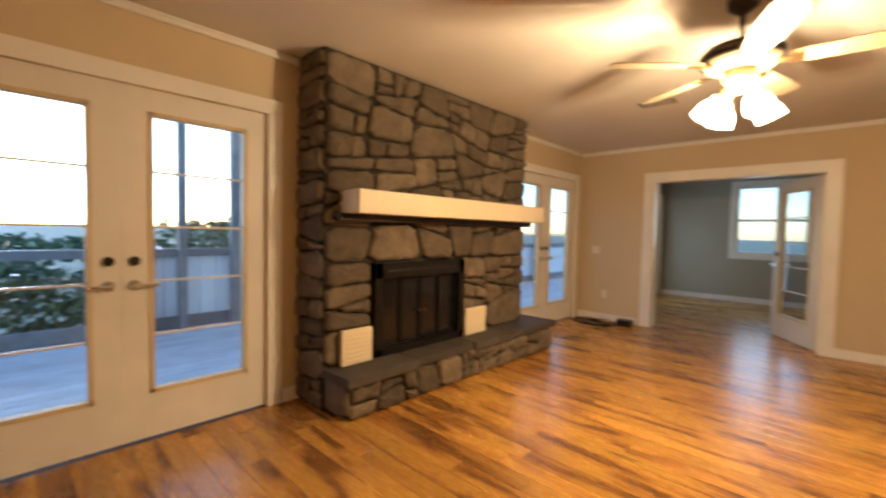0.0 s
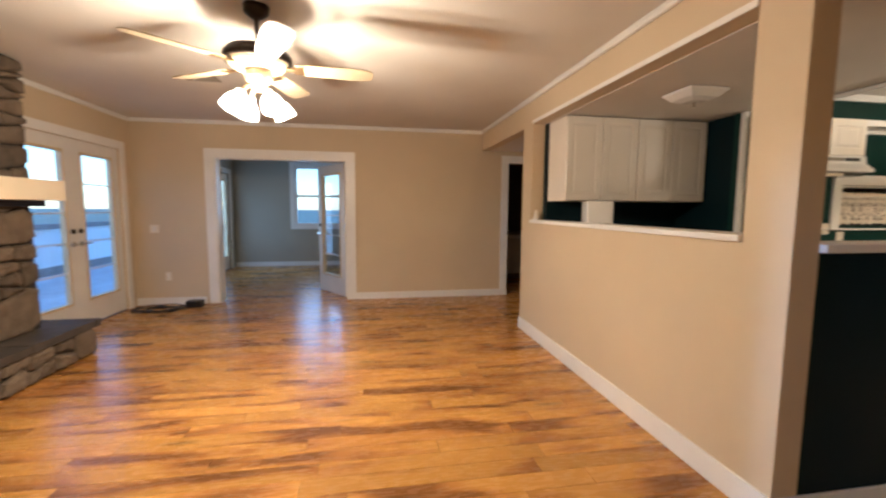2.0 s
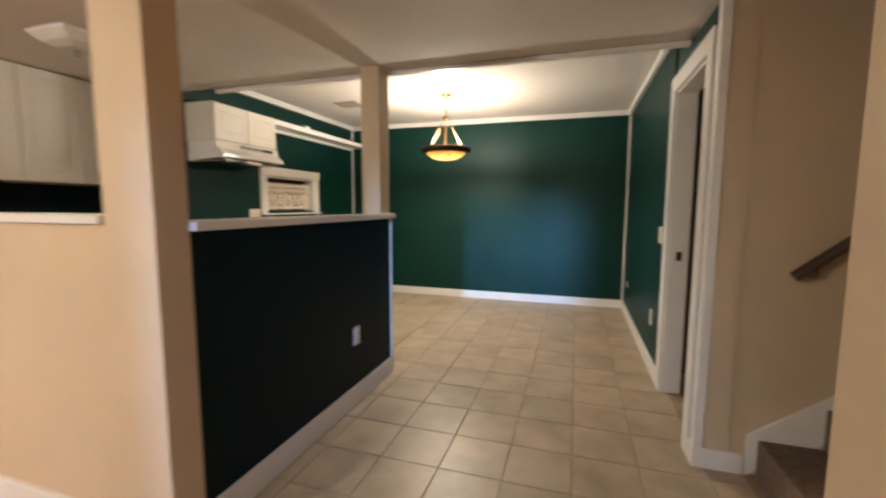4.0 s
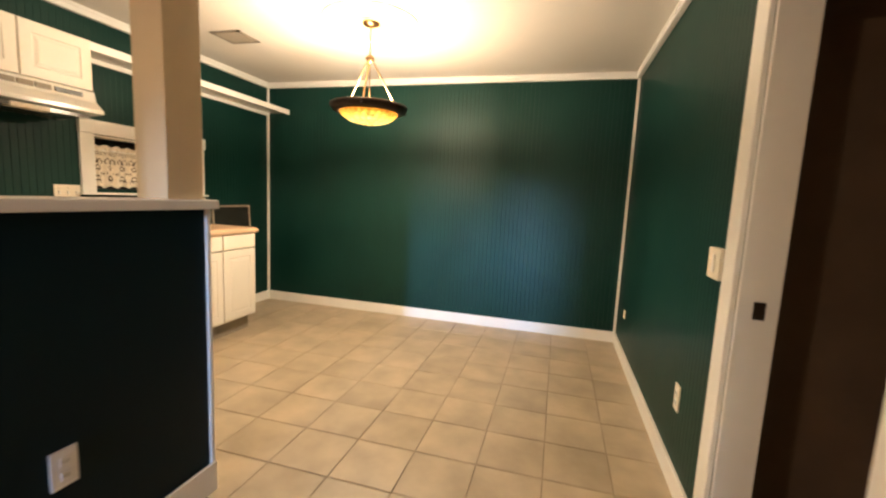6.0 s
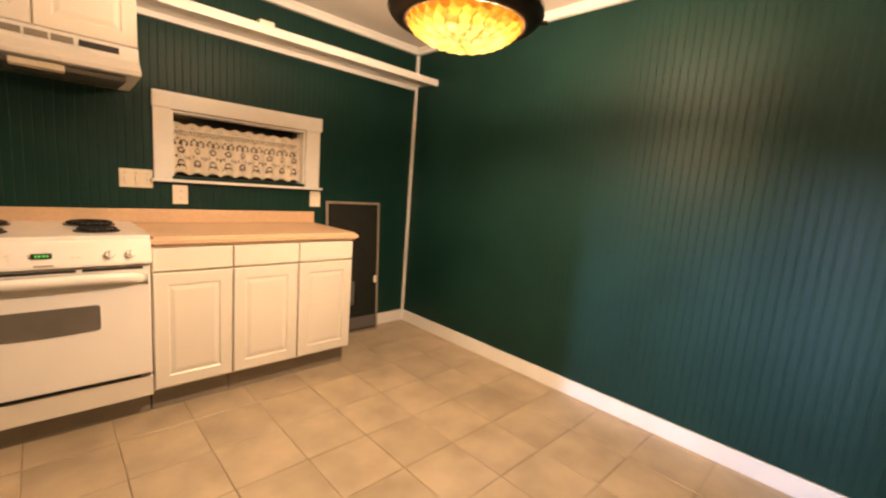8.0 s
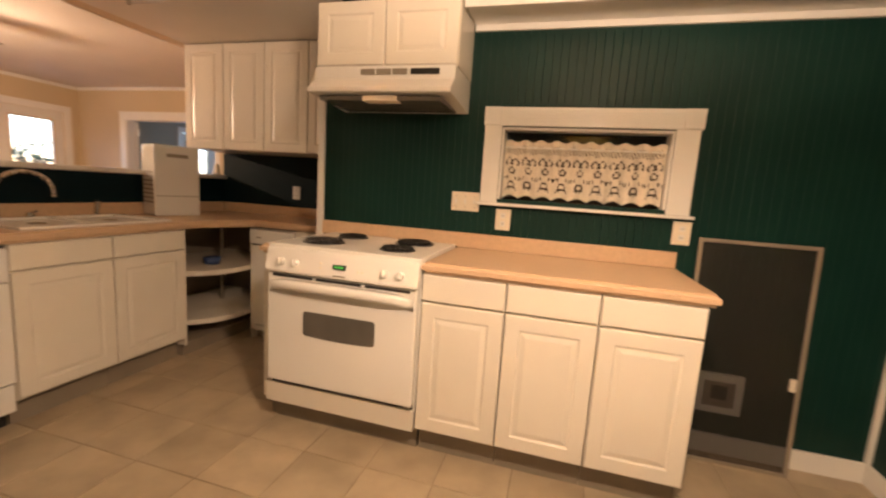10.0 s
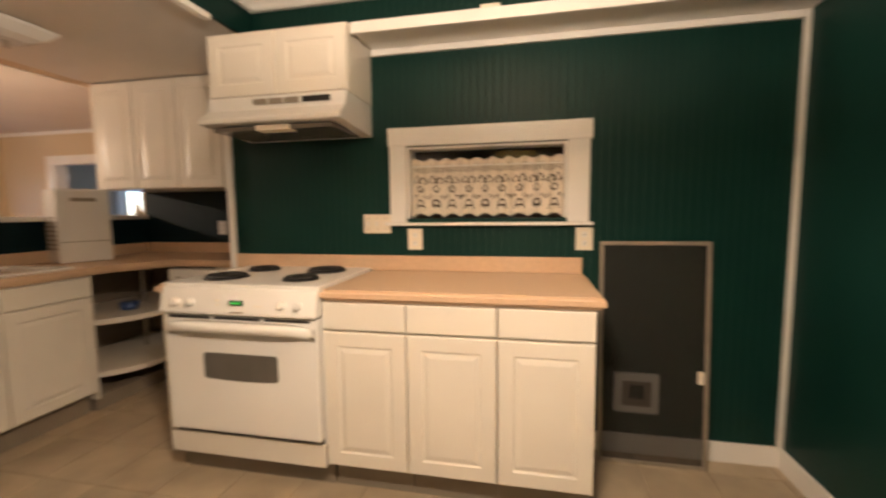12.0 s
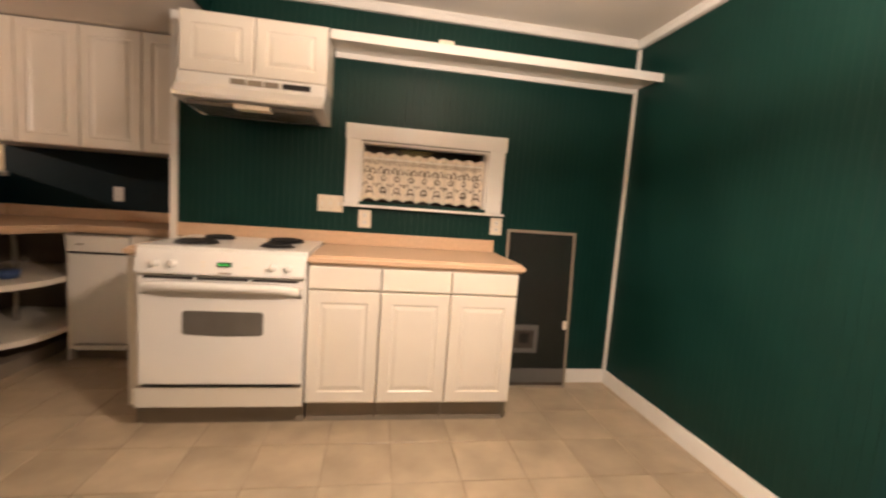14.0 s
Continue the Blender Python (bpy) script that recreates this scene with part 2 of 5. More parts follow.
M_AMBER = amber("amber_glass", (1.0, 0.42, 0.03), 0.16, 0.0)
M_SCALES = [amber("orange_glass", (1.0, 0.3, 0.015), 0.16, 0.45), amber("honey_glass", (1.0, 0.55, 0.05), 0.22, 0.35),
            amber("yellow_glass", (1.0, 0.64, 0.08), 0.27, 0.3), amber("pale_yellow_glass", (1.0, 0.7, 0.16), 0.31, 0.3)]
M_SCREEN = screen_mesh()

# ---- builders ----


def add_box(bm, x0, x1, y0, y1, z0, z1, bevel=0.0):
    vs = [bm.verts.new((x, y, z)) for x in (x0, x1) for y in (y0, y1) for z in (z0, z1)]
    faces = [bm.faces.new([vs[i] for i in f]) for f in ((0, 1, 3, 2), (4, 6, 7, 5), (0, 4, 5, 1), (2, 3, 7, 6), (0, 2, 6, 4), (1, 5, 7, 3))]
    if bevel:
        es = {e for f in faces for e in f.edges}
        bmesh.ops.bevel(bm, geom=list(es), offset=bevel, segments=2, affect="EDGES", profile=0.7)
    return bm


def add_cyl(bm, p0, p1, r0, r1=None, seg=16, caps=True):
    p0, p1 = Vector(p0), Vector(p1)
    r1 = r0 if r1 is None else r1
    d = p1 - p0
    m = Matrix.Translation((p0 + p1) / 2) @ d.to_track_quat("Z", "Y").to_matrix().to_4x4()
    bmesh.ops.create_cone(bm, cap_ends=caps, segments=seg, radius1=r0, radius2=r1, depth=d.length, matrix=m)
    return bm


def add_lathe(bm, cx, cy, rings, seg=24, squash=1.0):
    """Rings of (radius, z) turned round the upright through cx, cy."""
    loops = []
    for r, z in rings:
        loops.append([bm.verts.new((cx + r * math.cos(2 * math.pi * k / seg), cy + squash * r * math.sin(2 * math.pi * k / seg), z)) for k in range(seg)])
    for a, b in zip(loops, loops[1:]):
        for k in range(seg):
            bm.faces.new((a[k], a[(k + 1) % seg], b[(k + 1) % seg], b[k]))
    return bm


def add_tube(bm, pts, r, seg=8):
    for a, b in zip(pts, pts[1:]):
        add_cyl(bm, a, b, r, seg=seg)
    for p in pts[1:-1]:
        bmesh.ops.create_icosphere(bm, subdivisions=1, radius=r * 1.02, matrix=Matrix.Translation(p))
    return bm


def part(name, bm, material, parent=None, label="", smooth=False):
    me = bpy.data.meshes.new(name)
    bmesh.ops.recalc_face_normals(bm, faces=bm.faces)
    bm.to_mesh(me)
    bm.free()
    me.materials.append(material)
    if smooth:
        for p in me.polygons:
            p.use_smooth = True
    ob = new(name, me)
    if parent is not None:
        ob.parent = parent
    if label:
        ob["label"] = label
    return ob


def box(name, x0, x1, y0, y1, z0, z1, material, parent=None, bevel=0.0, label=""):
    return part(name, add_box(bmesh.new(), x0, x1, y0, y1, z0, z1, bevel), material, parent, label)


def thing(name, label, category, group="", kind=""):
    return tagged(new(name), label, category, group, kind)


def structure(ob, label, category):
    return tagged(ob, label, category, kind="structure")


def wall(name, boxes, material, label):
    bm = bmesh.new()
    for b in boxes:
        add_box(bm, *b)
    return structure(part(name, bm, material), label, "wall")


# ---- setting ----
WX, FY, CZ = -4.85, 4.845, 2.53      # west wall, far wall, living ceiling
LZ, DZ, EX = 2.238, 2.44, 1.835       # lower ceiling, dining ceiling, edge between them
GX, SY, RY, KY = 4.6, 1.90, -1.92, 2.715   # green wall, stove wall, right dining wall, kitchen wall
T = 0.12
D1, D2 = (-1.74, -0.09), (2.93, 4.62)     # French door openings in the west wall
DH = 2.085
FD, HD = (-3.80, -2.03), (0.42, 1.22)     # openings in the far wall
W3 = (6.72, 8.43)

wall("wall_west", [(WX - T, WX, -2.04, D1[0], 0, CZ), (WX - T, WX, D1[0], D1[1], DH, CZ), (WX - T, WX, D1[1], D2[0], 0, CZ),
                   (WX - T, WX, D2[0], D2[1], DH, CZ), (WX - T, WX, D2[1], FY, 0, CZ)], M_TAN, "tan painted wall with two French doors")
wall("wall_far", [(WX - T, FD[0], FY, FY + T, 0, CZ), (FD[0], FD[1], FY, FY + T, 2.035, CZ), (FD[1], HD[0], FY, FY + T, 0, CZ),
                  (HD[0], HD[1], FY, FY + T, 2.06, CZ), (HD[1], 2.0, FY, FY + T, 0, CZ)], M_TAN, "tan painted end wall with wide doorway")
wall("wall_south", [(WX - T, 0.17, RY - T, RY, 0, CZ)], M_TAN, "tan painted living room wall")
PT = (1.213, 2.246)               # sill and head of the pass-through
# half wall with pass-through between living room and kitchen
wall("wall_pass_through", [(0, 0.13, 0, 3.08, 0, PT[0]), (0, 0.13, 0, 0.235, PT[0], PT[1]), (0, 0.13, 2.81, 3.08, PT[0], PT[1])], M_TAN,
     "tan half wall with pass-through opening and end posts")
wall("wall_header_1", [(0, 0.13, 0, 3.08, PT[1], CZ)], M_TAN, "tan beam above the pass-through")
wall("wall_header_2", [(0, 0.13, RY, 0, LZ, CZ)], M_TAN, "tan beam between living room and dining passage")
wall("wall_header_3", [(0, 0.13, 3.08, FY, LZ, CZ)], M_TAN, "tan beam above the hall passage")
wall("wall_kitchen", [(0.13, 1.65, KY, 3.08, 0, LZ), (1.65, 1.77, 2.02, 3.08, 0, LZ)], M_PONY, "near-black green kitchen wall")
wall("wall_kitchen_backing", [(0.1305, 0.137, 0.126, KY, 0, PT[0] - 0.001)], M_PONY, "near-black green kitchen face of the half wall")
# added box; its dark colour stands in for shade behind the lace
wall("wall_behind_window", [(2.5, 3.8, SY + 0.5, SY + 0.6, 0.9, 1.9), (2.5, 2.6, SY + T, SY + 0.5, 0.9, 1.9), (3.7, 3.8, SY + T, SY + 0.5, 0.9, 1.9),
                            (2.5, 3.8, SY + T, SY + 0.6, 1.9, 2.0), (2.5, 3.8, SY + T, SY + 0.6, 0.8, 0.9)], M_UNLIT, "box behind the small window, coloured dark as unlit space")
wall("wall_hall_side", [(1.77, 2.0, 3.08, FY, 0, LZ)], M_TAN, "tan passage wall")
WI = (2.742, 3.586, 1.215, 1.60)          # window opening in the stove wall
wall("wall_stove", [(1.65, WI[0], SY + 0.012, SY + T, 0, DZ), (WI[0], WI[1], SY + 0.012, SY + T, 0, WI[2]), (WI[0], WI[1], SY + 0.012, SY + T, WI[3], DZ),
                    (WI[1], GX + T, SY + 0.012, SY + T, 0, DZ)], M_GREEN, "dark green wall behind the range")
wall("wall_green", [(GX + 0.012, GX + T, RY - T, SY + 0.012, 0, DZ)], M_GREEN, "dark green dining wall")
RD = (1.40, 2.10)
wall("wall_right", [(1.22, RD[0], RY - T, RY - 0.012, 0, DZ), (RD[0], RD[1], RY - T, RY - 0.012, 2.02, DZ), (RD[1], GX + 0.012, RY - T, RY - 0.012, 0, DZ)], M_GREEN,
     "dark green dining wall with doorway")
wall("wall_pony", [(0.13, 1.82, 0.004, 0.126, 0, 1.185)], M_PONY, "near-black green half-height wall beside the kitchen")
wall("wall_soffit", [(EX - 0.02, EX, RY - 0.02, SY + 0.02, LZ, DZ)], M_GREEN, "dark green step between the two ceilings")
wall("wall_stair_1", [(1.222, 1.30, -5.2, RY - T, 0, 4.2)], M_TAN, "tan stairwell wall with the handrail")
wall("wall_stair_2", [(0.05, 0.17, -5.2, RY - T, 0, 4.2)], M_TAN, "tan stairwell wall beside the living room")
wall("wall_stair_3", [(0.05, 1.3, -5.3, -5.2, 0, 4.2)], M_TAN, "tan wall at the top of the stairs")
wall("wall_stair_4", [(0.17, 1.222, RY - T, RY - 0.0, LZ, 4.2)], M_TAN, "tan wall above the stair opening")
wall("wall_closet", [(1.30, 2.6, -3.3, -3.2, 0, DZ), (2.5, 2.6, -3.2, RY - T, 0, DZ)], M_UNLIT, "dark brown closet wall")
wall("wall_stair_return", [(1.2145, 1.2215, RY - T - 0.02, RY - 0.0305, 0, LZ)], M_TAN, "tan painted end of the stair wall")
# beyond the far doorways
RYB = 8.72
wall("wall_far_room", [(-4.86, -3.42, RYB, RYB + T, 0, CZ), (-3.42, -2.3, RYB, RYB + T, 0, 0.95), (-3.42, -2.3, RYB, RYB + T, 2.3, CZ), (-2.3, 0.2, RYB, RYB + T, 0, CZ),
                       (-4.86, -4.74, FY + T, W3[0], 0, CZ), (-4.86, -4.74, W3[0], W3[1], DH, CZ), (-4.86, -4.74, W3[1], RYB, 0, CZ),
                       (0.1, 0.22, FY + T, RYB, 0, CZ)], M_GREYR, "grey-green painted walls of the further room")
# hall gloom is in the wall colour
wall("wall_hall", [(0.22, 2.0, 7.0, 7.1, 0, CZ), (1.9, 2.0, FY + T, 7.0, 0, CZ)], M_UNLIT, "hall room walls, coloured dark in place of missing light")


def slab(name, x0, x1, y0, y1, z0, z1, material, label, category):
    return structure(box(name, x0, x1, y0, y1, z0, z1, material), label, category)


slab("ceiling_living", WX - T, 0, RY - T, FY + T, CZ, CZ + 0.1, M_CEIL, "textured white living room ceiling", "ceiling")
slab("ceiling_lower", 0.13, EX - 0.02, RY - T, FY + T, LZ + 0.004, LZ + 0.1, M_CEIL, "lower white ceiling over kitchen and passage", "ceiling")
slab("ceiling_dining", EX - 0.02, GX + T, RY - T, SY + T, DZ, DZ + 0.1, M_CEIL, "white dining ceiling", "ceiling")
slab("ceiling_far_room", -4.86, 2.0, FY + T, RYB + T, CZ, CZ + 0.1, M_CEIL, "white ceiling of the further rooms", "ceiling")
slab("ceiling_stair", 0.05, 2.6, -5.3, RY - T, 4.2, 4.3, M_CEIL, "white stairwell ceiling", "ceiling")
slab("ceiling_closet", 1.3, 2.6, -3.3, RY - T, DZ, DZ + 0.1, M_CEIL, "closet ceiling", "ceiling")
floor_wood = slab("floor_wood", WX - T, 0.0, RY - T, RYB + T, -0.1, -0.006, M_UNDER, "honey brown laminate plank floor", "floor")
floor_hall = slab("floor_passage", 0.0, 2.0, 2.95, 7.1, -0.1, -0.006, M_UNDER, "honey brown laminate plank floor of the passage", "floor")
floor_tile = slab("floor_tile", 0.0, GX + T, -5.3, 2.95, -0.1, -0.004, M_GROUT, "beige ceramic tile floor with grey grout", "floor")


def strip(name, x0, x1, y0, y1, z0, z1, label="white painted trim", category="trim", material=M_WHITE, bevel=0.004):
    return structure(box(name, x0, x1, y0, y1, z0, z1, material, bevel=bevel), label, category)


BH = 0.1
for x0, x1, y0, y1 in ((FD[1] + 0.12, HD[0] - 0.11, FY - 0.016, FY), (WX, FD[0] - 0.17, FY - 0.016, FY), (-0.016, 0, -0.016, 3.08), (0, 1.84, -0.014, 0),
                       (-0.016, 0.0, 3.08, 3.09), (GX - 0.016, GX, RY, SY), (3.66, GX - 0.016, SY - 0.016, SY), (RD[1] + 0.1, GX - 0.016, RY, RY + 0.016),
                       (1.206, RD[0] - 0.1, RY, RY + 0.016), (1.206, 1.222, RY - 0.2, RY), (WX, WX + 0.016, D1[1] + 0.11, 0.2), (WX, 0.17, RY, RY + 0.016),
                       (0.17, 0.186, RY - 0.2, RY + 0.016), (-4.74, 0.1, RYB - 0.016, RYB), (-4.74, -4.724, FY + T, W3[0] - 0.1), (WX, WX + 0.016, RY + 0.016, D1[0] - 0.11)):
    strip("baseboard", x0, x1, y0, y1, 0, 0.128 if -0.02 < y0 < 0 else BH, "white painted baseboard", "baseboard")


def crown(x0, x1, y0, y1, z, h=0.05, label="white crown moulding"):
    """Two stepped strips under a ceiling."""
    bm = bmesh.new()
    add_box(bm, x0, x1, y0, y1, z - h * 0.45, z - 0.001)
    along_x = (x1 - x0) > (y1 - y0)
    bm2 = bmesh.new()
    add_box(bm, x0 if along_x else x0, x1, y0, y1, z - h, z - h * 0.45 - 0.001)
    bmesh.ops.bevel(bm, geom=bm.edges[:], offset=0.006, segments=2, affect="EDGES")
    bm2.free()
    return structure(part("trim_crown", bm, M_WHITE), label, "trim")


crown(WX, 0, FY - 0.03, FY, CZ)
crown(WX, WX + 0.03, RY, FY - 0.03, CZ)
crown(-0.03, 0, RY, FY - 0.03, CZ)
crown(GX - 0.04, GX, RY, SY, DZ, 0.06)
crown(EX, GX - 0.04, SY - 0.04, SY, DZ, 0.06)
crown(EX, GX - 0.04, RY, RY + 0.04, DZ, 0.06)
crown(EX, EX + 0.04, RY + 0.04, SY - 0.04, DZ, 0.06)
strip("trim_soffit", EX - 0.03, EX + 0.012, RY, 1.57, LZ - 0.028, LZ, "white trim along the ceiling step")
strip("trim_corner", GX - 0.022, GX, SY - 0.022, SY, BH, DZ - 0.06, "white corner bead")
strip("trim_corner", GX - 0.022, GX, RY, RY + 0.022, BH, DZ - 0.06, "white corner bead")
strip("trim_corner", 1.625, 1.665, SY - 0.016, SY + 0.03, 0.9, LZ, "white corner bead beside the range wall")
strip("trim_corner", 1.206, 1.262, RY - 0.03, RY + 0.012, BH, LZ, "white corner board")
# pass-through trim and ledges
strip("trim_pass_through", -0.012, 0.0, 0.235, 2.81, PT[1] - 0.004, PT[1] + 0.03, "white trim above the pass-through")
strip("trim_ledge", -0.02, 0.16, 0.236, 2.809, PT[0], PT[0] + 0.034, "white painted pass-through ledge", "trim", M_WHITE, 0.008)
strip("trim_ledge", 0.131, 1.86, -0.03, 0.156, 1.186, 1.222, "white painted half wall ledge", "trim", M_WHITE, 0.008)
strip("trim_end", 1.82, 1.838, -0.008, 0.03, 0, 1.185, "white corner board on the half wall end")
strip("trim_end", 1.82, 1.838, 0.1, 0.134, 0, 1.185, "white corner board on the half wall end")
structure(box("pillar", 1.662, 1.815, 0.0, 0.14, 1.222, LZ, M_TAN, bevel=0.004), "tan square post on the half wall", "pillar")


def casing(name, axis, at, a0, a1, head, side, w=0.11, sill=False):
    """Flat boards round an opening in the wall axis = at, standing out to the given side."""
    t = 0.018 * side
    lo, hi = min(at, at + t), max(at, at + t)
    for b0, b1, z0, z1 in ((a0 - w, a0, 0, head), (a1, a1 + w, 0, head), (a0 - w, a1 + w, head, head + w)):
        if axis == "x":
            strip("trim_casing", lo, hi, b0, b1, z0, z1, "white painted door casing")
        else:
            strip("trim_casing", b0, b1, lo, hi, z0, z1, "white painted door casing")


casing("d1", "x", WX, *D1, DH, 1, 0.1)
casing("d2", "x", WX, *D2, DH, 1, 0.1)
casing("fd", "y", FY, *FD, 2.03, -1, 0.128)
casing("hd", "y", FY, *HD, 2.06, -1, 0.11)
casing("rd", "y", RY, *RD, 2.02, 1, 0.1)
casing("w3", "x", -4.74, *W3, DH, 1, 0.1)
for name, b in (("trim_jamb", (FD[0], FD[0] + 0.015, FY, FY + T, 0, 2.035)), ("trim_jamb", (FD[1] - 0.015, FD[1], FY, FY + T, 0, 2.035)),
                ("trim_jamb", (FD[0], FD[1], FY, FY + T, 2.02, 2.035)), ("trim_jamb", (RD[1] - 0.016, RD[1], RY - T, RY, 0, 2.02)), ("trim_jamb", (RD[0], RD[0] + 0.016, RY - T, RY, 0, 2.02)),
                ("trim_jamb", (RD[0], RD[1], RY - T, RY, 2.005, 2.02))):
    strip(name, *b, "white painted door jamb")


def beadboard(name, axis, at, side, a0, a1, z0, z1, holes=(), w=0.0405):
    """Narrow upright boards with open joints, as one panelled sheet."""
    bm = bmesh.new()
    n = round((a1 - a0) / w)
    for k in range(n):
        b0, b1 = a0 + (a1 - a0) * k / n + 0.0004, a0 + (a1 - a0) * (k + 1) / n - 0.0004
        spans = [(z0, z1)]
        for h0, h1, k0, k1 in holes:
            if b1 > h0 and b0 < h1:
                spans = [(z0, k0), (k1, z1)]
        for s0, s1 in spans:
            c = (b1 - b0) * 0.07
            prof = [(b0, 0.012), (b0, 0.0007), (b0 + c, 0.0), (b1 - c, 0.0), (b1, 0.0007), (b1, 0.012)]
            cols = []
            for b, d in prof:
                p = at + side * -d
                cols.append([bm.verts.new((p, b, z) if axis == "x" else (b, p, z)) for z in (s0, s1)])
            for c0, c1 in zip(cols, cols[1:]):
                bm.faces.new((c0[0], c1[0], c1[1], c0[1]))
    return tagged(part(name, bm, M_GREEN), "dark green glossy beadboard panelling", "panelling", kind="structure")


beadboard("trim_beadboard", "x", GX, -1, RY, SY, 0, DZ)
beadboard("trim_beadboard", "y", SY, -1, 1.665, GX, 0, DZ, [(WI[0], WI[1], WI[2], WI[3])])
beadboard("trim_beadboard", "y", RY, 1, RD[1] + 0.1, GX, 0, DZ)
beadboard("trim_beadboard", "y", RY, 1, 1.262, RD[0] - 0.1, 0, DZ)

# ---- French doors ----


def french_leaf(name, width, height, hinge, turn, label, rows=5, cols=1, handle_side=1, lites=True):
    """A glazed door leaf, built from x = 0 (hinge) to width, 44 mm thick, then turned about its hinge."""
    th, st, top, bot = 0.022, 0.13, 0.13, 0.28
    leaf = thing(name, label, "door")
    bm = bmesh.new()
    for b in ((0, st, 0.012, height), (width - st, width, 0.012, height), (st, width - st, 0.012, bot), (st, width - st, height - top, height)):
        add_box(bm, b[0], b[1], -th, th, b[2], b[3])
    part("frame", bm, M_DOORW, leaf)
    bm = bmesh.new()
    g0, g1, h0, h1 = st, width - st, bot, height - top
    for b in ((g0, g0 + 0.025, h0, h1), (g1 - 0.025, g1, h0, h1), (g0, g1, h0, h0 + 0.025), (g0, g1, h1 - 0.025, h1)):
        add_box(bm, b[0], b[1], -th - 0.008, th + 0.008, b[2], b[3], 0.003)
    part("glazing_bead", bm, M_BEAD, leaf, "cream glazing bead")
    g0, g1, h0, h1 = g0 + 0.025, g1 - 0.025, h0 + 0.025, h1 - 0.025
    for k in range(1, cols):
        x = g0 + (g1 - g0) * k / cols
        box("muntin", x - 0.005, x + 0.005, -0.006, 0.006, h0, h1, M_DOORW, leaf, 0.003)
    for k in range(1, rows):
        z = h0 + (h1 - h0) * k / rows
        box("muntin", g0, g1, -0.0075, 0.0075, z - 0.007, z + 0.007, M_DOORW, leaf, 0.003)
    for i in range(cols):
        for j in range(rows):
            x0, x1 = g0 + (g1 - g0) * i / cols, g0 + (g1 - g0) * (i + 1) / cols
            z0, z1 = h0 + (h1 - h0) * j / rows, h0 + (h1 - h0) * (j + 1) / rows
            p = box("pane", x0 + 0.004, x1 - 0.004, -0.002, 0.002, z0 + 0.004, z1 - 0.004, M_GLASS, leaf)
            p.visible_shadow = False
    hx = width - 0.06
    for s in (-1, 1):
        bm = bmesh.new()
        add_cyl(bm, (hx, s * th, 0.94), (hx, s * (th + 0.012), 0.94), 0.03)
        add_cyl(bm, (hx, s * th, 0.94), (hx, s * (th + 0.05), 0.94), 0.01)
        add_box(bm, hx - 0.11, hx + 0.012, min(s * (th + 0.04), s * (th + 0.056)), max(s * (th + 0.04), s * (th + 0.056)), 0.93, 0.951, 0.005)
        part("handle", bm, M_CHROME, leaf, "brushed nickel lever handle")
        bm = bmesh.new()
        add_cyl(bm, (hx, s * th, 1.08), (hx, s * (th + 0.018), 1.08), 0.027)
        part("deadbolt", bm, M_BRONZE, leaf, "dark round deadbolt")
    for z in (0.25, 1.05, 1.85):
        bm = bmesh.new()
        add_cyl(bm, (0.0, -th - 0.006, z - 0.05), (0.0, -th - 0.006, z + 0.05), 0.008, seg=10)
        part("hinge", bm, M_CHROME, leaf)
    leaf.matrix_basis = pose(*hinge, 0, 0, turn)
    return leaf


lab = "white French door leaf with five stacked wide panes, closed"
w1 = (D1[1] - D1[0]) / 2 - 0.0005
french_leaf("french_door", w1, DH - 0.001, (WX - 0.045, D1[1], 0), -90, lab)
french_leaf("french_door", w1, DH - 0.001, (WX - 0.045, D1[0], 0), 90, lab)
w2 = (D2[1] - D2[0]) / 2 - 0.0005
french_leaf("french_door", w2, DH - 0.001, (WX - 0.045, D2[1], 0), -90, lab)
french_leaf("french_door", w2, DH - 0.001, (WX - 0.045, D2[0], 0), 90, lab)
w3 = (FD[1] - FD[0]) / 2 - 0.01
lab2 = "white glazed interior door leaf standing open into the further room"
french_leaf("french_door", w3, 2.015, (FD[1] - 0.02, FY + T + 0.02, 0), 122, lab2)
french_leaf("french_door", w3, 2.015, (FD[0] + 0.02, FY + T + 0.03, 0), 168, lab2)
w4 = (W3[1] - W3[0]) / 2 - 0.003
french_leaf("french_door", w4, DH - 0.015, (-4.80, W3[1], 0), -90, lab)
french_leaf("french_door", w4, DH - 0.015, (-4.80, W3[0], 0), 90, lab)

# window of the further room
win = thing("window_1", "white double-hung window in the further room", "window", kind="structure")
bm = bmesh.new()
for b in ((-3.52, -3.42, 0.86, 2.4), (-2.3, -2.2, 0.86, 2.4), (-3.42, -2.3, 2.3, 2.4), (-3.42, -2.3, 0.86, 0.95)):
    add_box(bm, b[0], b[1], RYB - 0.02, RYB, b[2], b[3])
part("window_frame", bm, M_WHITE, win)
bm = bmesh.new()
for b in ((-3.42, -3.37, 0.95, 2.3), (-2.35, -2.3, 0.95, 2.3), (-3.37, -2.35, 0.95, 1.0), (-3.37, -2.35, 2.25, 2.3), (-3.37, -2.35, 1.6, 1.65)):
    add_box(bm, b[0], b[1], RYB + 0.03, RYB + 0.07, b[2], b[3])
part("sash", bm, M_WHITE, win)
for z0, z1 in ((1.0, 1.6), (1.65, 2.25)):
    box("pane", -3.37, -2.35, RYB + 0.048, RYB + 0.052, z0, z1, M_GLASS, win).visible_shadow = False

# ---- living room: fireplace ----
CX, CY0, CY1 = -4.5, 0.15, 2.63          # chimney face and its ends
HX, HY0, HY1, HZ = -4.22, 0.19, 2.86, 0.31  # hearth front, ends, top


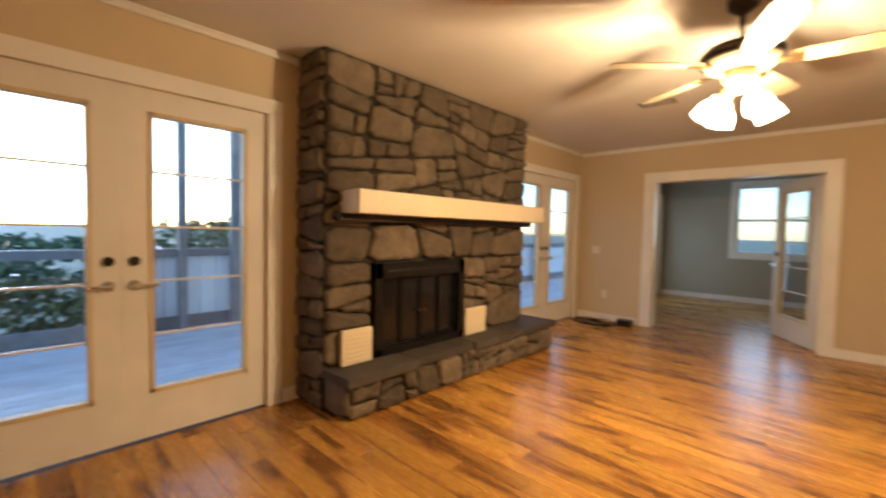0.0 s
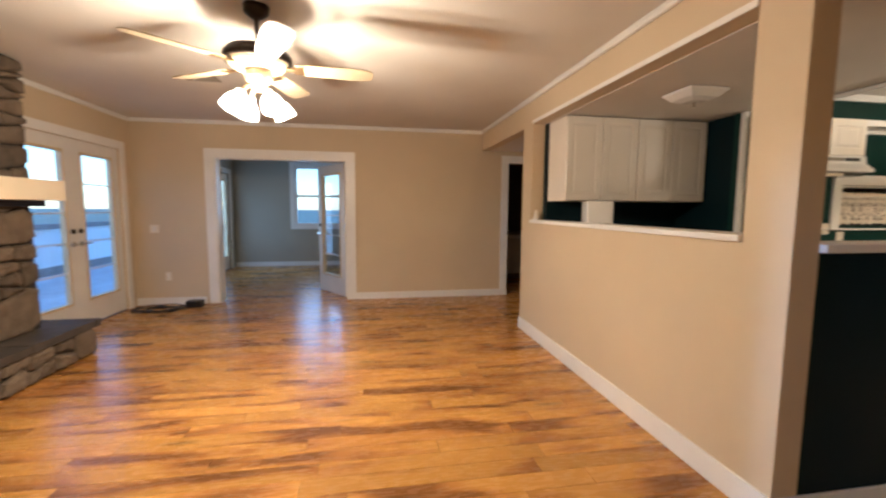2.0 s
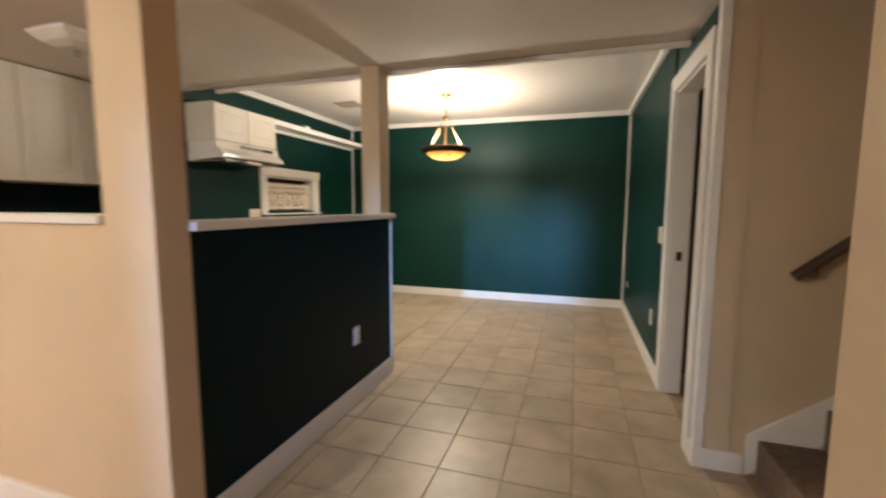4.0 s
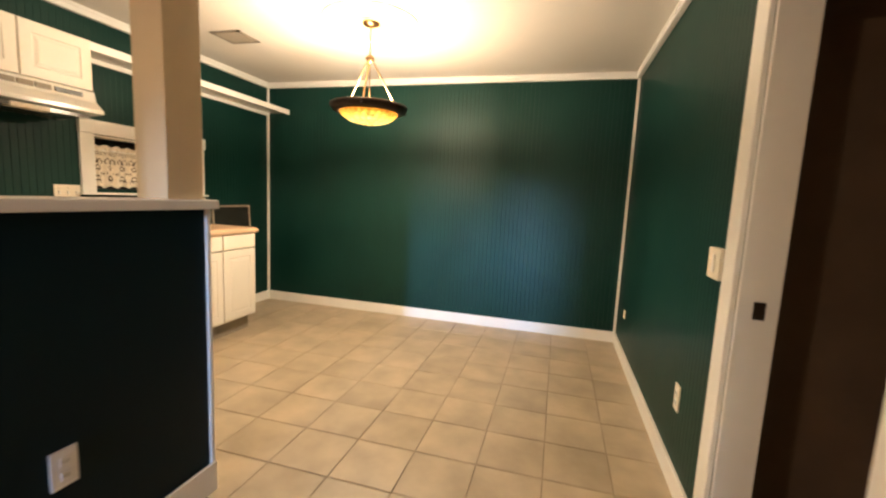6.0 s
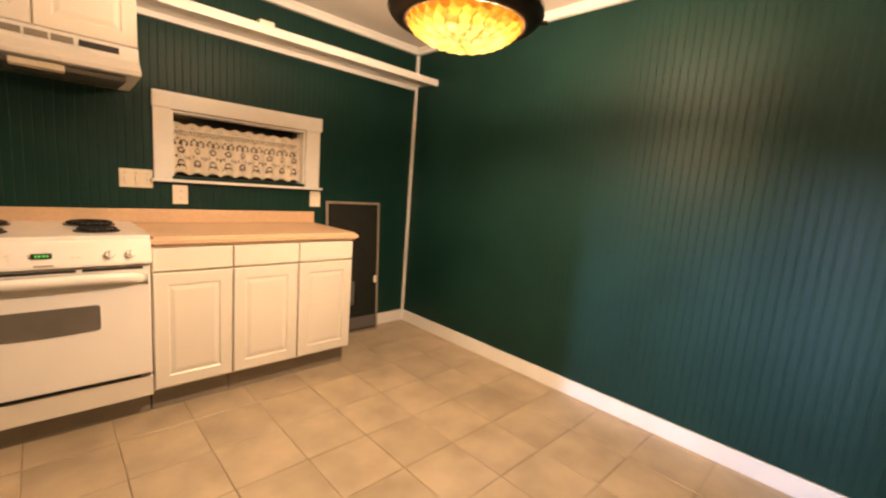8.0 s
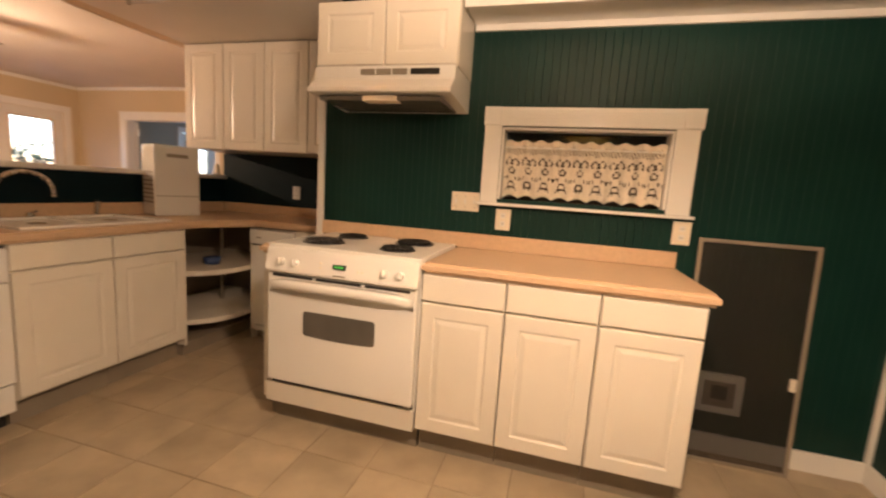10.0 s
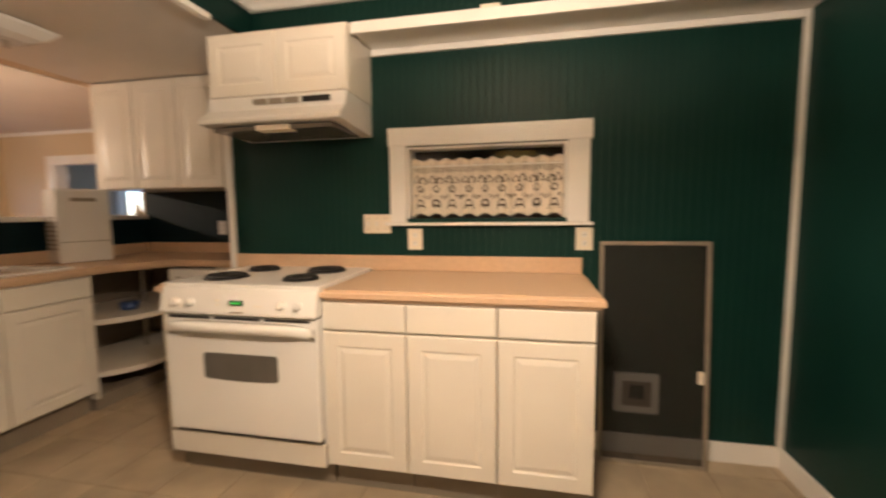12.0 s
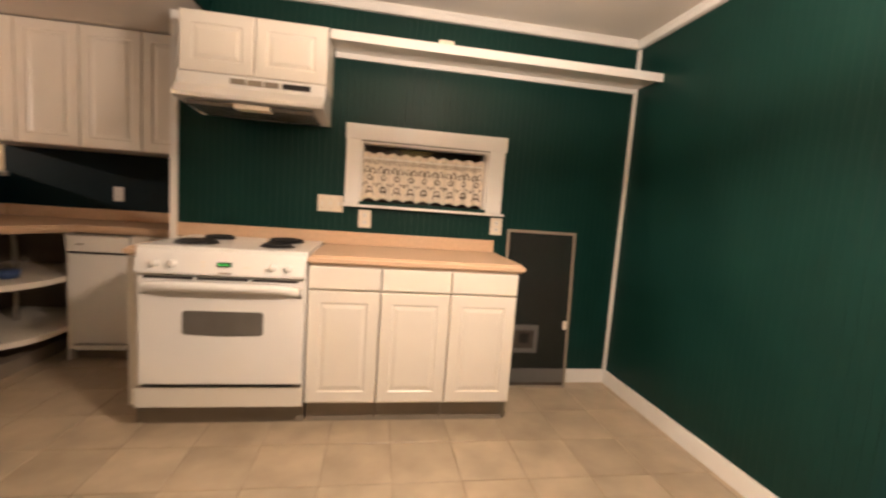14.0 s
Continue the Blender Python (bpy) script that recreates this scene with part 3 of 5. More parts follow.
def clip(poly, p, n):
    """The part of a polygon on the far side of the line through p with normal n."""
    out = []
    for a, b in zip(poly, poly[1:] + poly[:1]):
        da, db = (a - p).dot(n), (b - p).dot(n)
        if da <= 0:
            out.append(a)
        if (da < 0 < db) or (db < 0 < da):
            out.append(a + (b - a) * (da / (da - db)))
    return out


def rubble(w, h, size, rng, holes=(), stretch=1.55):
    """Roughly squared stone outlines that fill w by h, but for the holes (u0, u1, v0, v1): slanting cuts across the longer side."""
    todo, out = [[Vector((0, 0)), Vector((w, 0)), Vector((w, h)), Vector((0, h))]], []
    for u0, u1, v0, v1 in holes:
        left, right, over = [clip(todo[0], Vector((u0, 0)), Vector((1, 0))), clip(todo[0], Vector((u1, 0)), Vector((-1, 0))), clip(clip(clip(todo[0], Vector((u0, 0)), Vector((-1, 0))), Vector((u1, 0)), Vector((1, 0))), Vector((0, v1)), Vector((0, -1)))]
        low = [clip(p, Vector((0, v1)), Vector((0, 1))) for p in (left, right)]
        todo = low + [clip(todo[0], Vector((0, v1)), Vector((0, -1)))]
    while todo:
        p = todo.pop()
        us, vs = [q.x for q in p], [q.y for q in p]
        lu, lv = max(us) - min(us), max(vs) - min(vs)
        goal = size * rng.choice((0.45, 0.7, 0.95, 1.1, 1.3, 1.6))
        if lv <= goal * 1.15 and lu <= goal * stretch * 1.35:
            out.append(p)
            continue
        across = lu > lv * stretch * rng.uniform(0.75, 1.3)
        k = rng.uniform(0.34, 0.66)
        tilt = rng.uniform(-0.34, 0.34)
        if across:
            at, nrm = Vector((min(us) + k * lu, (min(vs) + max(vs)) / 2)), Vector((1, tilt))
        else:
            at, nrm = Vector(((min(us) + max(us)) / 2, min(vs) + k * lv)), Vector((tilt * 0.75, 1))
        for q in (clip(p, at, nrm), clip(p, at, -nrm)):
            if len(q) >= 3:
                todo.append(q)
    keep = []
    for p in out:
        if abs(sum(a.x * b.y - b.x * a.y for a, b in zip(p, p[1:] + p[:1]))) > 0.0022:
            keep.append(p)
    return keep


def stone(parent, poly, origin, du, dv, dn, rng, depth=0.05, gap=0.008, material=M_STONE, name="stone"):
    """One rough stone: an uneven outline drawn in from the joint, rounded to a knobbly face."""
    c = sum(poly, Vector((0, 0))) / len(poly)
    poly = [q for a, b in zip(poly, poly[1:] + poly[:1]) for q in (a + (b - a) * 0.16, a + (b - a) * 0.84)]
    ring = []
    for a, b in zip(poly, poly[1:] + poly[:1]):
        steps = max(1, round((b - a).length / 0.055))
        ring += [a + (b - a) * (k / steps) for k in range(steps)]
    bm = bmesh.new()
    d = depth * rng.uniform(0.65, 1.25)
    loops = []
    for inset, up in ((0.0, -0.02), (0.0, d * 0.45), (0.012, d * 0.82), (0.036, d)):
        vs = []
        for k, p in enumerate(ring):
            off = p - c
            r = max(off.length, 0.001)
            j = 0.014 * noise.noise(Vector((p.x * 22, p.y * 22, inset * 9)))
            q = c + off * max(0.12, (r - gap - inset - j) / r)
            hgt = up + (0.0 if up < 0 else 0.009 * noise.noise(Vector((q.x * 17, q.y * 17, 3.1))))
            vs.append(bm.verts.new(origin + du * q.x + dv * q.y + dn * hgt))
        loops.append(vs)
    for a, b in zip(loops, loops[1:]):
        for k in range(len(a)):
            bm.faces.new((a[k], a[(k + 1) % len(a)], b[(k + 1) % len(a)], b[k]))
    mid = bm.verts.new(origin + du * c.x + dv * c.y + dn * (d * rng.uniform(0.95, 1.2)))
    for k in range(len(ring)):
        bm.faces.new((loops[-1][k], loops[-1][(k + 1) % len(ring)], mid))
    return part(name, bm, material, parent)


rng = random.Random(7)
FB = (0.55, 1.57, HZ, 1.035)     # firebox opening: y0, y1, z0, z1
fire = thing("fireplace", "brown-grey fieldstone fireplace with raised hearth", "fireplace")
for b in ((WX, CX, CY0, FB[0], 0, CZ), (WX, CX, FB[1], CY1, 0, CZ), (WX, CX, FB[0], FB[1], FB[3], CZ),
          (WX, CX - 0.3, FB[0], FB[1], 0, FB[3]), (CX, HX - 0.02, HY0 + 0.02, HY1 - 0.02, 0, HZ - 0.05)):
    box("mortar", *b, M_MORTAR, fire, label="dark recessed mortar")
MZ = (1.40, 1.565)
for poly in rubble(CY1 - CY0, CZ - HZ - 0.01, 0.225, rng, [(FB[0] - CY0 - 0.01, FB[1] - CY0 + 0.01, -1, FB[3] - HZ + 0.01)]):
    stone(fire, poly, Vector((CX, CY0, HZ)), Vector((0, 1, 0)), Vector((0, 0, 1)), Vector((1, 0, 0)), rng)
for poly in rubble(CX - WX, CZ - 0.01, 0.2, rng):
    stone(fire, poly, Vector((WX, CY0, 0.005)), Vector((1, 0, 0)), Vector((0, 0, 1)), Vector((0, -1, 0)), rng, 0.035)
for poly in rubble(CX - WX, CZ - 0.01, 0.2, rng):
    stone(fire, poly, Vector((WX, CY1, 0.005)), Vector((1, 0, 0)), Vector((0, 0, 1)), Vector((0, 1, 0)), rng, 0.035)
for poly in rubble(HY1 - HY0, HZ - 0.06, 0.19, rng, stretch=1.3):
    stone(fire, poly, Vector((HX - 0.03, HY0, 0.0)), Vector((0, 1, 0)), Vector((0, 0, 1)), Vector((1, 0, 0)), rng, 0.05)
for y, s in ((HY0 + 0.03, -1), (HY1 - 0.03, 1)):
    for poly in rubble(HX - WX, HZ - 0.06, 0.19, rng):
        stone(fire, poly, Vector((WX, y, 0.0)), Vector((1, 0, 0)), Vector((0, 0, 1)), Vector((0, s, 0)), rng, 0.045)
y = HY0 - 0.05
while y < HY1 + 0.02:
    w = min(rng.uniform(0.5, 0.8), HY1 + 0.05 - y)
    bm = bmesh.new()
    add_box(bm, WX, HX + 0.03 + rng.uniform(-0.015, 0.025), y + 0.006, y + w - 0.006, HZ - 0.062, HZ, 0.0)
    bmesh.ops.subdivide_edges(bm, edges=bm.edges[:], cuts=5, use_grid_fill=True)
    for v in bm.verts:
        k = noise.noise_vector(v.co * 6)
        v.co += Vector((0.014 * k.x, 0.004 * k.y, 0.007 * k.z))
        v.co.x = max(v.co.x, WX + 0.001)
    part("slab", bm, M_SLAB, fire, "dark slate hearth slab")
    y += w

insert = thing("fireplace_insert", "black metal fireplace insert with glass doors", "fireplace insert")
bm = bmesh.new()
for b in ((FB[0], FB[1], FB[3] - 0.12, FB[3]), (FB[0], FB[1], HZ + 0.002, HZ + 0.06), (FB[0], FB[0] + 0.07, HZ, FB[3]), (FB[1] - 0.07, FB[1], HZ, FB[3])):
    add_box(bm, CX - 0.02, CX + 0.075, b[0], b[1], b[2], b[3], 0.004)
part("frame", bm, M_IRON, insert)
for k in range(4):
    y0 = FB[0] + 0.07 + k * (FB[1] - FB[0] - 0.14) / 4
    y1 = y0 + (FB[1] - FB[0] - 0.14) / 4
    bm = bmesh.new()
    for b in ((y0, y0 + 0.02, HZ + 0.06, FB[3] - 0.12), (y1 - 0.02, y1, HZ + 0.06, FB[3] - 0.12), (y0, y1, HZ + 0.06, HZ + 0.08), (y0, y1, FB[3] - 0.14, FB[3] - 0.12)):
        add_box(bm, CX - 0.01, CX + 0.03, b[0] + 0.002, b[1] - 0.002, b[2], b[3])
    d = part("door", bm, M_IRON, insert)
    g = box("pane", CX + 0.004, CX + 0.012, y0 + 0.02, y1 - 0.02, HZ + 0.08, FB[3] - 0.14, mat("smoked_glass", (0.01, 0.01, 0.012), 0.1), d, label="smoked glass pane")
    bm = bmesh.new()
    if k in (1, 2):
        yy = y1 - 0.03 if k == 1 else y0 + 0.03
        add_cyl(bm, (CX + 0.03, yy, 0.62), (CX + 0.055, yy, 0.62), 0.011, seg=10)
        part("knob", bm, M_BRASS, d)
    else:
        bm.free()
for k in range(9):
    y0 = FB[0] + 0.12 + k * 0.09
    box("vent_slot", CX + 0.0755, CX + 0.077, y0, y0 + 0.06, FB[3] - 0.07, FB[3] - 0.05, M_DARK, insert)


def plate(name, label, category, x0, x1, y0, y1, z0, z1, normal, slots=0, material=M_PLATE, group=""):
    """A small wall plate with a bevelled rim, and sockets or a rocker."""
    th = thing(name, label, category, group)
    b = [x0, x1, y0, y1, z0, z1]
    part("cover", add_box(bmesh.new(), *b, 0.002), material, th)
    ax = 0 if abs(normal[0]) else 1
    sgn = normal[ax]
    face = b[2 * ax + 1] if sgn > 0 else b[2 * ax]
    o0, o1 = (b[2], b[3]) if ax == 0 else (b[0], b[1])
    cz, co = (z0 + z1) / 2, (o0 + o1) / 2
    zs = {1: (0,), 2: (-0.022, 0.022)}.get(slots, ())
    for dz in zs:
        hh = 0.033 if slots == 1 else 0.014
        lo, hi = sorted((face + sgn * 0.0005, face + sgn * 0.004))
        bb = (lo, hi, co - 0.012, co + 0.012) if ax == 0 else (co - 0.012, co + 0.012, lo, hi)
        part("rocker" if slots == 1 else "socket", add_box(bmesh.new(), *bb, cz + dz - hh, cz + dz + hh, 0.001), M_WHITE, th)
        if slots == 2:
            for so in (-0.005, 0.005):
                lo2, hi2 = sorted((face + sgn * 0.004, face + sgn * 0.0046))
                b2 = (lo2, hi2, co + so - 0.001, co + so + 0.001) if ax == 0 else (co + so - 0.001, co + so + 0.001, lo2, hi2)
                part("slot", add_box(bmesh.new(), *b2, cz + dz - 0.005, cz + dz + 0.006), M_DARK, th)
    return th


def gang(th, x0, x1, y, z, n):
    for k in range(n):
        x = x0 + (x1 - x0) * (k + 0.5) / n
        part("toggle", add_box(bmesh.new(), x - 0.005, x + 0.005, y - 0.009, y, z - 0.012, z + 0.012, 0.002), M_WHITE, th)
        for dz in (-0.03, 0.03):
            part("screw", add_cyl(bmesh.new(), (x, y, z + dz), (x, y - 0.0012, z + dz), 0.003, seg=8), M_KICK, th)


def grille(y0, y1, z0, z1):
    th = thing("vent_cover", "cream painted metal vent cover on the stonework", "vent", "hearth vents")
    part("frame", add_box(bmesh.new(), CX + 0.06, CX + 0.092, y0, y1, z0, z1, 0.006), M_MANTEL, th)
    for k in range(7):
        z = z0 + 0.03 + k * (z1 - z0 - 0.06) / 6
        part("slat", add_box(bmesh.new(), CX + 0.0925, CX + 0.098, y0 + 0.03, y1 - 0.03, z - 0.007, z + 0.007, 0.002), M_MANTEL, th)


grille(0.25, 0.51, HZ + 0.005, 0.57)
grille(1.59, 1.89, HZ + 0.005, 0.565)
mantel = thing("mantel_shelf", "thick cream painted mantel beam across the stone chimney", "mantel")
part("beam", add_box(bmesh.new(), CX + 0.012, -4.24, 0.26, 2.66, MZ[0], MZ[1], 0.008), M_MANTEL, mantel)
part("underside_board", add_box(bmesh.new(), CX + 0.02, CX + 0.13, 0.2, 2.62, MZ[0] - 0.05, MZ[0] - 0.001, 0.004), M_BRONZE, mantel, "dark ledger under the beam")

# ---- ceiling fan ----
FX, FYY = -2.33, 1.31
fan = thing("ceiling_fan", "white five-blade ceiling fan with lit frosted glass shades", "ceiling fan")
part("canopy", add_lathe(bmesh.new(), FX, FYY, [(0.0, CZ - 0.001), (0.075, CZ - 0.001), (0.07, CZ - 0.04), (0.03, CZ - 0.07), (0.0, CZ - 0.07)]), M_BRONZE, fan, "dark bronze canopy", True)
part("downrod", add_cyl(bmesh.new(), (FX, FYY, CZ - 0.07), (FX, FYY, 2.28), 0.014), M_BRONZE, fan)
part("motor", add_lathe(bmesh.new(), FX, FYY, [(0.0, 2.3), (0.1, 2.292), (0.165, 2.27), (0.182, 2.245), (0.182, 2.215), (0.15, 2.18), (0.12, 2.165), (0.0, 2.165)]), M_BLADE, fan, "cream motor housing", True)
part("band", add_lathe(bmesh.new(), FX, FYY, [(0.09, 2.302), (0.166, 2.278), (0.19, 2.25), (0.192, 2.235), (0.188, 2.205), (0.181, 2.205)]), M_BRONZE, fan, "dark bronze band", True)
part("switch_housing", add_lathe(bmesh.new(), FX, FYY, [(0.0, 2.165), (0.075, 2.165), (0.08, 2.12), (0.05, 2.085), (0.03, 2.05), (0.0, 2.05)]), M_BLADE, fan, smooth=True)
for k in range(5):
    a = radians(5 + 72 * k)
    m = Matrix.Translation((FX, FYY, 2.185)) @ Matrix.Rotation(a, 4, "Z")
    bm = bmesh.new()
    add_box(bm, 0.09, 0.22, -0.02, 0.02, -0.006, 0.004, 0.003)
    add_box(bm, 0.2, 0.26, -0.045, 0.045, -0.004, 0.002, 0.002)
    bm.transform(m @ Matrix.Rotation(radians(-11), 4, "X"))
    part("blade_arm", bm, M_BRASS, fan)
    bm = bmesh.new()
    prof = [(0.21, 0.05), (0.3, 0.062), (0.5, 0.07), (0.62, 0.069), (0.66, 0.055), (0.675, 0.03)]
    outline = [(x, y) for x, y in prof] + [(x, -y) for x, y in prof[::-1]]
    lo = [bm.verts.new((x, y, 0.002)) for x, y in outline]
    hi = [bm.verts.new((x, y, 0.009)) for x, y in outline]
    bm.faces.new(lo), bm.faces.new(hi[::-1])
    for i in range(len(lo)):
        j = (i + 1) % len(lo)
        bm.faces.new((lo[i], hi[i], hi[j], lo[j]))
    bm.transform(m @ Matrix.Rotation(radians(-11), 4, "X"))
    part("blade", bm, M_BLADE, fan)
for k in range(4):
    a = radians(40 + 90 * k)
    dx, dy = math.cos(a), math.sin(a)
    p0 = Vector((FX + 0.04 * dx, FYY + 0.04 * dy, 2.08))
    p1 = Vector((FX + 0.12 * dx, FYY + 0.12 * dy, 2.005))
    part("lamp_arm", add_tube(bmesh.new(), [p0, (p0 + p1) / 2 + Vector((0, 0, 0.012)), p1], 0.01), M_BRASS, fan)
    bm = bmesh.new()
    add_lathe(bm, 0, 0, [(0.026, 0.03), (0.03, 0.0), (0.055, -0.03), (0.068, -0.07), (0.074, -0.115), (0.07, -0.115), (0.064, -0.07), (0.051, -0.03), (0.026, 0.0)], 20)
    bm.transform(Matrix.Translation(p1) @ Matrix.Scale(0.88, 4) @ Matrix.Rotation(a, 4, "Z") @ Matrix.Rotation(radians(-30), 4, "Y"))
    sh = part("shade", bm, M_SHADE, fan, "lit frosted glass tulip shade", True)
    bulb("fan_bulb", FX + 0.09 * dx, FYY + 0.09 * dy, 1.965, FAN_W, WARM, 0.03)

# ---- pendant ----
# added disc and ring: the pendant's pool of yellow light, painted
glow_disc = thing("ceiling_glow_disc", "thin yellow disc standing in for the pendant's light on the ceiling", "medallion")
part("disc", add_lathe(bmesh.new(), 3.26, 0.015, [(0.33, DZ - 0.0005), (0.328, DZ - 0.006), (0.3, DZ - 0.009), (0.15, DZ - 0.007), (0.061, DZ - 0.007)], 48), M_YELLOW, glow_disc)
part("centre_ring", add_lathe(bmesh.new(), 3.26, 0.015, [(0.1, DZ - 0.0075), (0.096, DZ - 0.012), (0.075, DZ - 0.012), (0.07, DZ - 0.0075)], 40), M_YELLOW, glow_disc)

PX, PY = 3.26, 0.015
pend = thing("pendant_lamp", "bronze-rimmed amber glass bowl pendant lamp, lit", "pendant lamp")
part("canopy", add_lathe(bmesh.new(), PX, PY, [(0.0, DZ - 0.001), (0.06, DZ - 0.001), (0.058, DZ - 0.018), (0.02, DZ - 0.035), (0.0, DZ - 0.035)]), M_BRASS, pend, smooth=True)
for k in range(7):
    z = DZ - 0.035 - 0.027 * k
    bm = bmesh.new()
    pts = [Vector((0.008 * math.cos(t * math.pi / 4), 0, 0.017 * math.sin(t * math.pi / 4))) for t in range(9)]
    add_tube(bm, pts, 0.0028, 6)
    bm.transform(Matrix.Translation((PX, PY, z - 0.015)) @ Matrix.Rotation(radians(90 * (k % 2)), 4, "Z"))
    part("chain_link", bm, M_BRASS, pend)
part("hub", add_lathe(bmesh.new(), PX, PY, [(0, 2.225), (0.02, 2.22), (0.035, 2.2), (0.02, 2.185), (0.012, 2.17), (0, 2.17)], 16), M_BRASS, pend, smooth=True)
part("wire", add_cyl(bmesh.new(), (PX, PY, 2.17), (PX, PY, 1.93), 0.004, seg=8), M_BRASS, pend)
for k in range(3):
    a = radians(75 + 120 * k)
    part("support_rod", add_cyl(bmesh.new(), (PX + 0.02 * math.cos(a), PY + 0.02 * math.sin(a), 2.19), (PX + 0.215 * math.cos(a), PY + 0.215 * math.sin(a), 1.885), 0.006, seg=8), M_BRASS, pend)
part("rim", add_lathe(bmesh.new(), PX, PY, [(0.2, 1.885), (0.245, 1.892), (0.268, 1.885), (0.27, 1.868), (0.25, 1.845), (0.222, 1.832), (0.2, 1.838), (0.2, 1.885)], 40), M_BRONZE, pend, "dark bronze rim", True)
BOWL = [(0.205, 1.842), (0.185, 1.815), (0.15, 1.79), (0.1, 1.772), (0.05, 1.764), (0.001, 1.762)]
bowl = part("bowl", add_lathe(bmesh.new(), PX, PY, BOWL, 40), M_AMBER, pend, "leaded amber glass bowl", True)


def on_bowl(u, a, proud):
    """A point on the bowl, u rings in from its edge."""
    u = min(max(u, 0.0), 4.999)
    (r0, z0), (r1, z1) = BOWL[int(u)], BOWL[int(u) + 1]
    r, z = r0 + (r1 - r0) * (u % 1), z0 + (z1 - z0) * (u % 1)
    return (PX + (r + proud * 0.4) * math.cos(a), PY + (r + proud * 0.4) * math.sin(a), z - proud)


for row, (u, count) in enumerate(((0.32, 28), (0.95, 26), (1.6, 24), (2.25, 20), (2.9, 15), (3.55, 10), (4.25, 6))):
    for k in range(count):
        a, da = 2 * math.pi * (k + 0.5 * (row % 2)) / count, math.pi / count * 0.93
        bm = bmesh.new()
        rim = [on_bowl(u + du, a + dw * da, 0.0015) for du, dw in ((-0.6, 0), (-0.1, 1), (0.35, 0.7), (0.62, 0), (0.35, -0.7), (-0.1, -1))]
        mid = bm.verts.new(on_bowl(u, a, 0.005))
        vs = [bm.verts.new(p) for p in rim]
        for i in range(6):
            bm.faces.new((vs[i], vs[(i + 1) % 6], mid))
        part("glass_scale", bm, M_SCALES[min(row, 3)], bowl).visible_shadow = False
bowl.visible_shadow = False
for k in range(3):
    a = radians(75 + 120 * k)
    bm = bmesh.new()
    add_cyl(bm, (PX + 0.26 * math.cos(a), PY + 0.26 * math.sin(a), 1.862), (PX + 0.285 * math.cos(a), PY + 0.285 * math.sin(a), 1.862), 0.008, seg=10)
    part("rim_screw", bm, M_BRONZE, pend)
for k in range(2):
    bulb("pendant_bulb", PX + (0.07 if k else -0.07), PY, 1.9, PEND_W / 2, (1.0, 0.74, 0.46), 0.05)

# ---- cabinets ----


def raised_door(parent, axis, face, a0, a1, z0, z1, name="door", flat=False, material=M_CAB):
    """A door or drawer front on the plane axis = face, facing -y or +x: nested loops form rim, groove and raised field in one sheet."""
    bm = bmesh.new()
    m = min(0.06, (a1 - a0) * 0.19)
    steps = [(0.0, 0.0), (0.0, 0.015), (0.004, 0.019)]
    if not flat:
        steps += [(m, 0.019), (m + 0.006, 0.0145), (m + 0.012, 0.0145), (m + 0.03, 0.0185), (m + 0.036, 0.0188)]
    loops = []
    for i, d in steps:
        ring = [(a0 + i, z0 + i), (a1 - i, z0 + i), (a1 - i, z1 - i), (a0 + i, z1 - i)]
        loops.append([bm.verts.new((u, face - d, v) if axis == "y" else (face + d, u, v)) for u, v in ring])
    for p, q in zip(loops, loops[1:]):
        for k in range(4):
            bm.faces.new((p[k], p[(k + 1) % 4], q[(k + 1) % 4], q[k]))
    bm.faces.new(loops[-1]), bm.faces.new(loops[0])
    return part(name, bm, material, parent)


def base_unit(x0, x1, y0, y1, axis, label, doors=1, drawer=True, group="base cabinets"):
    """A floor cabinet; its front is y0 (axis y, facing -y) or x1 (axis x, facing +x)."""
    th = thing("base_cabinet", label, "cabinet", group)
    e = 0.002
    if axis == "y":
        box("body", x0 + e, x1 - e, y0 + 0.002, y1, 0.136, 0.881, M_CAB, th)
        box("toe_kick", x0 + e, x1 - e, y0 + 0.07, y1, 0.0, 0.135, M_KICK, th)
        a0, a1, f = x0, x1, y0
    else:
        box("body", x0, x1 - 0.002, y0 + e, y1 - e, 0.136, 0.881, M_CAB, th)
        box("toe_kick", x0, x1 - 0.07, y0 + e, y1 - e, 0.0, 0.135, M_KICK, th)
        a0, a1, f = y0, y1, x1
    n = doors
    for k in range(n):
        b0, b1 = a0 + (a1 - a0) * k / n + 0.004, a0 + (a1 - a0) * (k + 1) / n - 0.004
        if drawer:
            raised_door(th, axis, f, b0, b1, 0.757, 0.874, "drawer_front", True)
        raised_door(th, axis, f, b0, b1, 0.148, 0.747 if drawer else 0.866)
    return th


CF = 1.31
for x0, x1 in ((2.535, 2.905), (2.905, 3.278), (3.278, 3.652)):
    base_unit(x0, x1, CF, SY - 0.001, "y", "white panelled base cabinet with one drawer and door")


def worktop(name, label, outline, z0=0.882, z1=0.929):
    """A laminate top with a rounded front edge."""
    bm = bmesh.new()
    lo = [bm.verts.new((x, y, z0)) for x, y in outline]
    hi = [bm.verts.new((x, y, z1)) for x, y in outline]
    bm.faces.new(lo), bm.faces.new(hi)
    for i in range(len(lo)):
        bm.faces.new((lo[i], lo[(i + 1) % len(lo)], hi[(i + 1) % len(lo)], hi[i]))
    bmesh.ops.recalc_face_normals(bm, faces=bm.faces)
    bmesh.ops.bevel(bm, geom=[e for e in bm.edges if abs(e.verts[0].co.z - e.verts[1].co.z) < 1e-4], offset=0.013, segments=3, affect="EDGES")
    return tagged(part(name, bm, M_COUNT), label, "countertop")


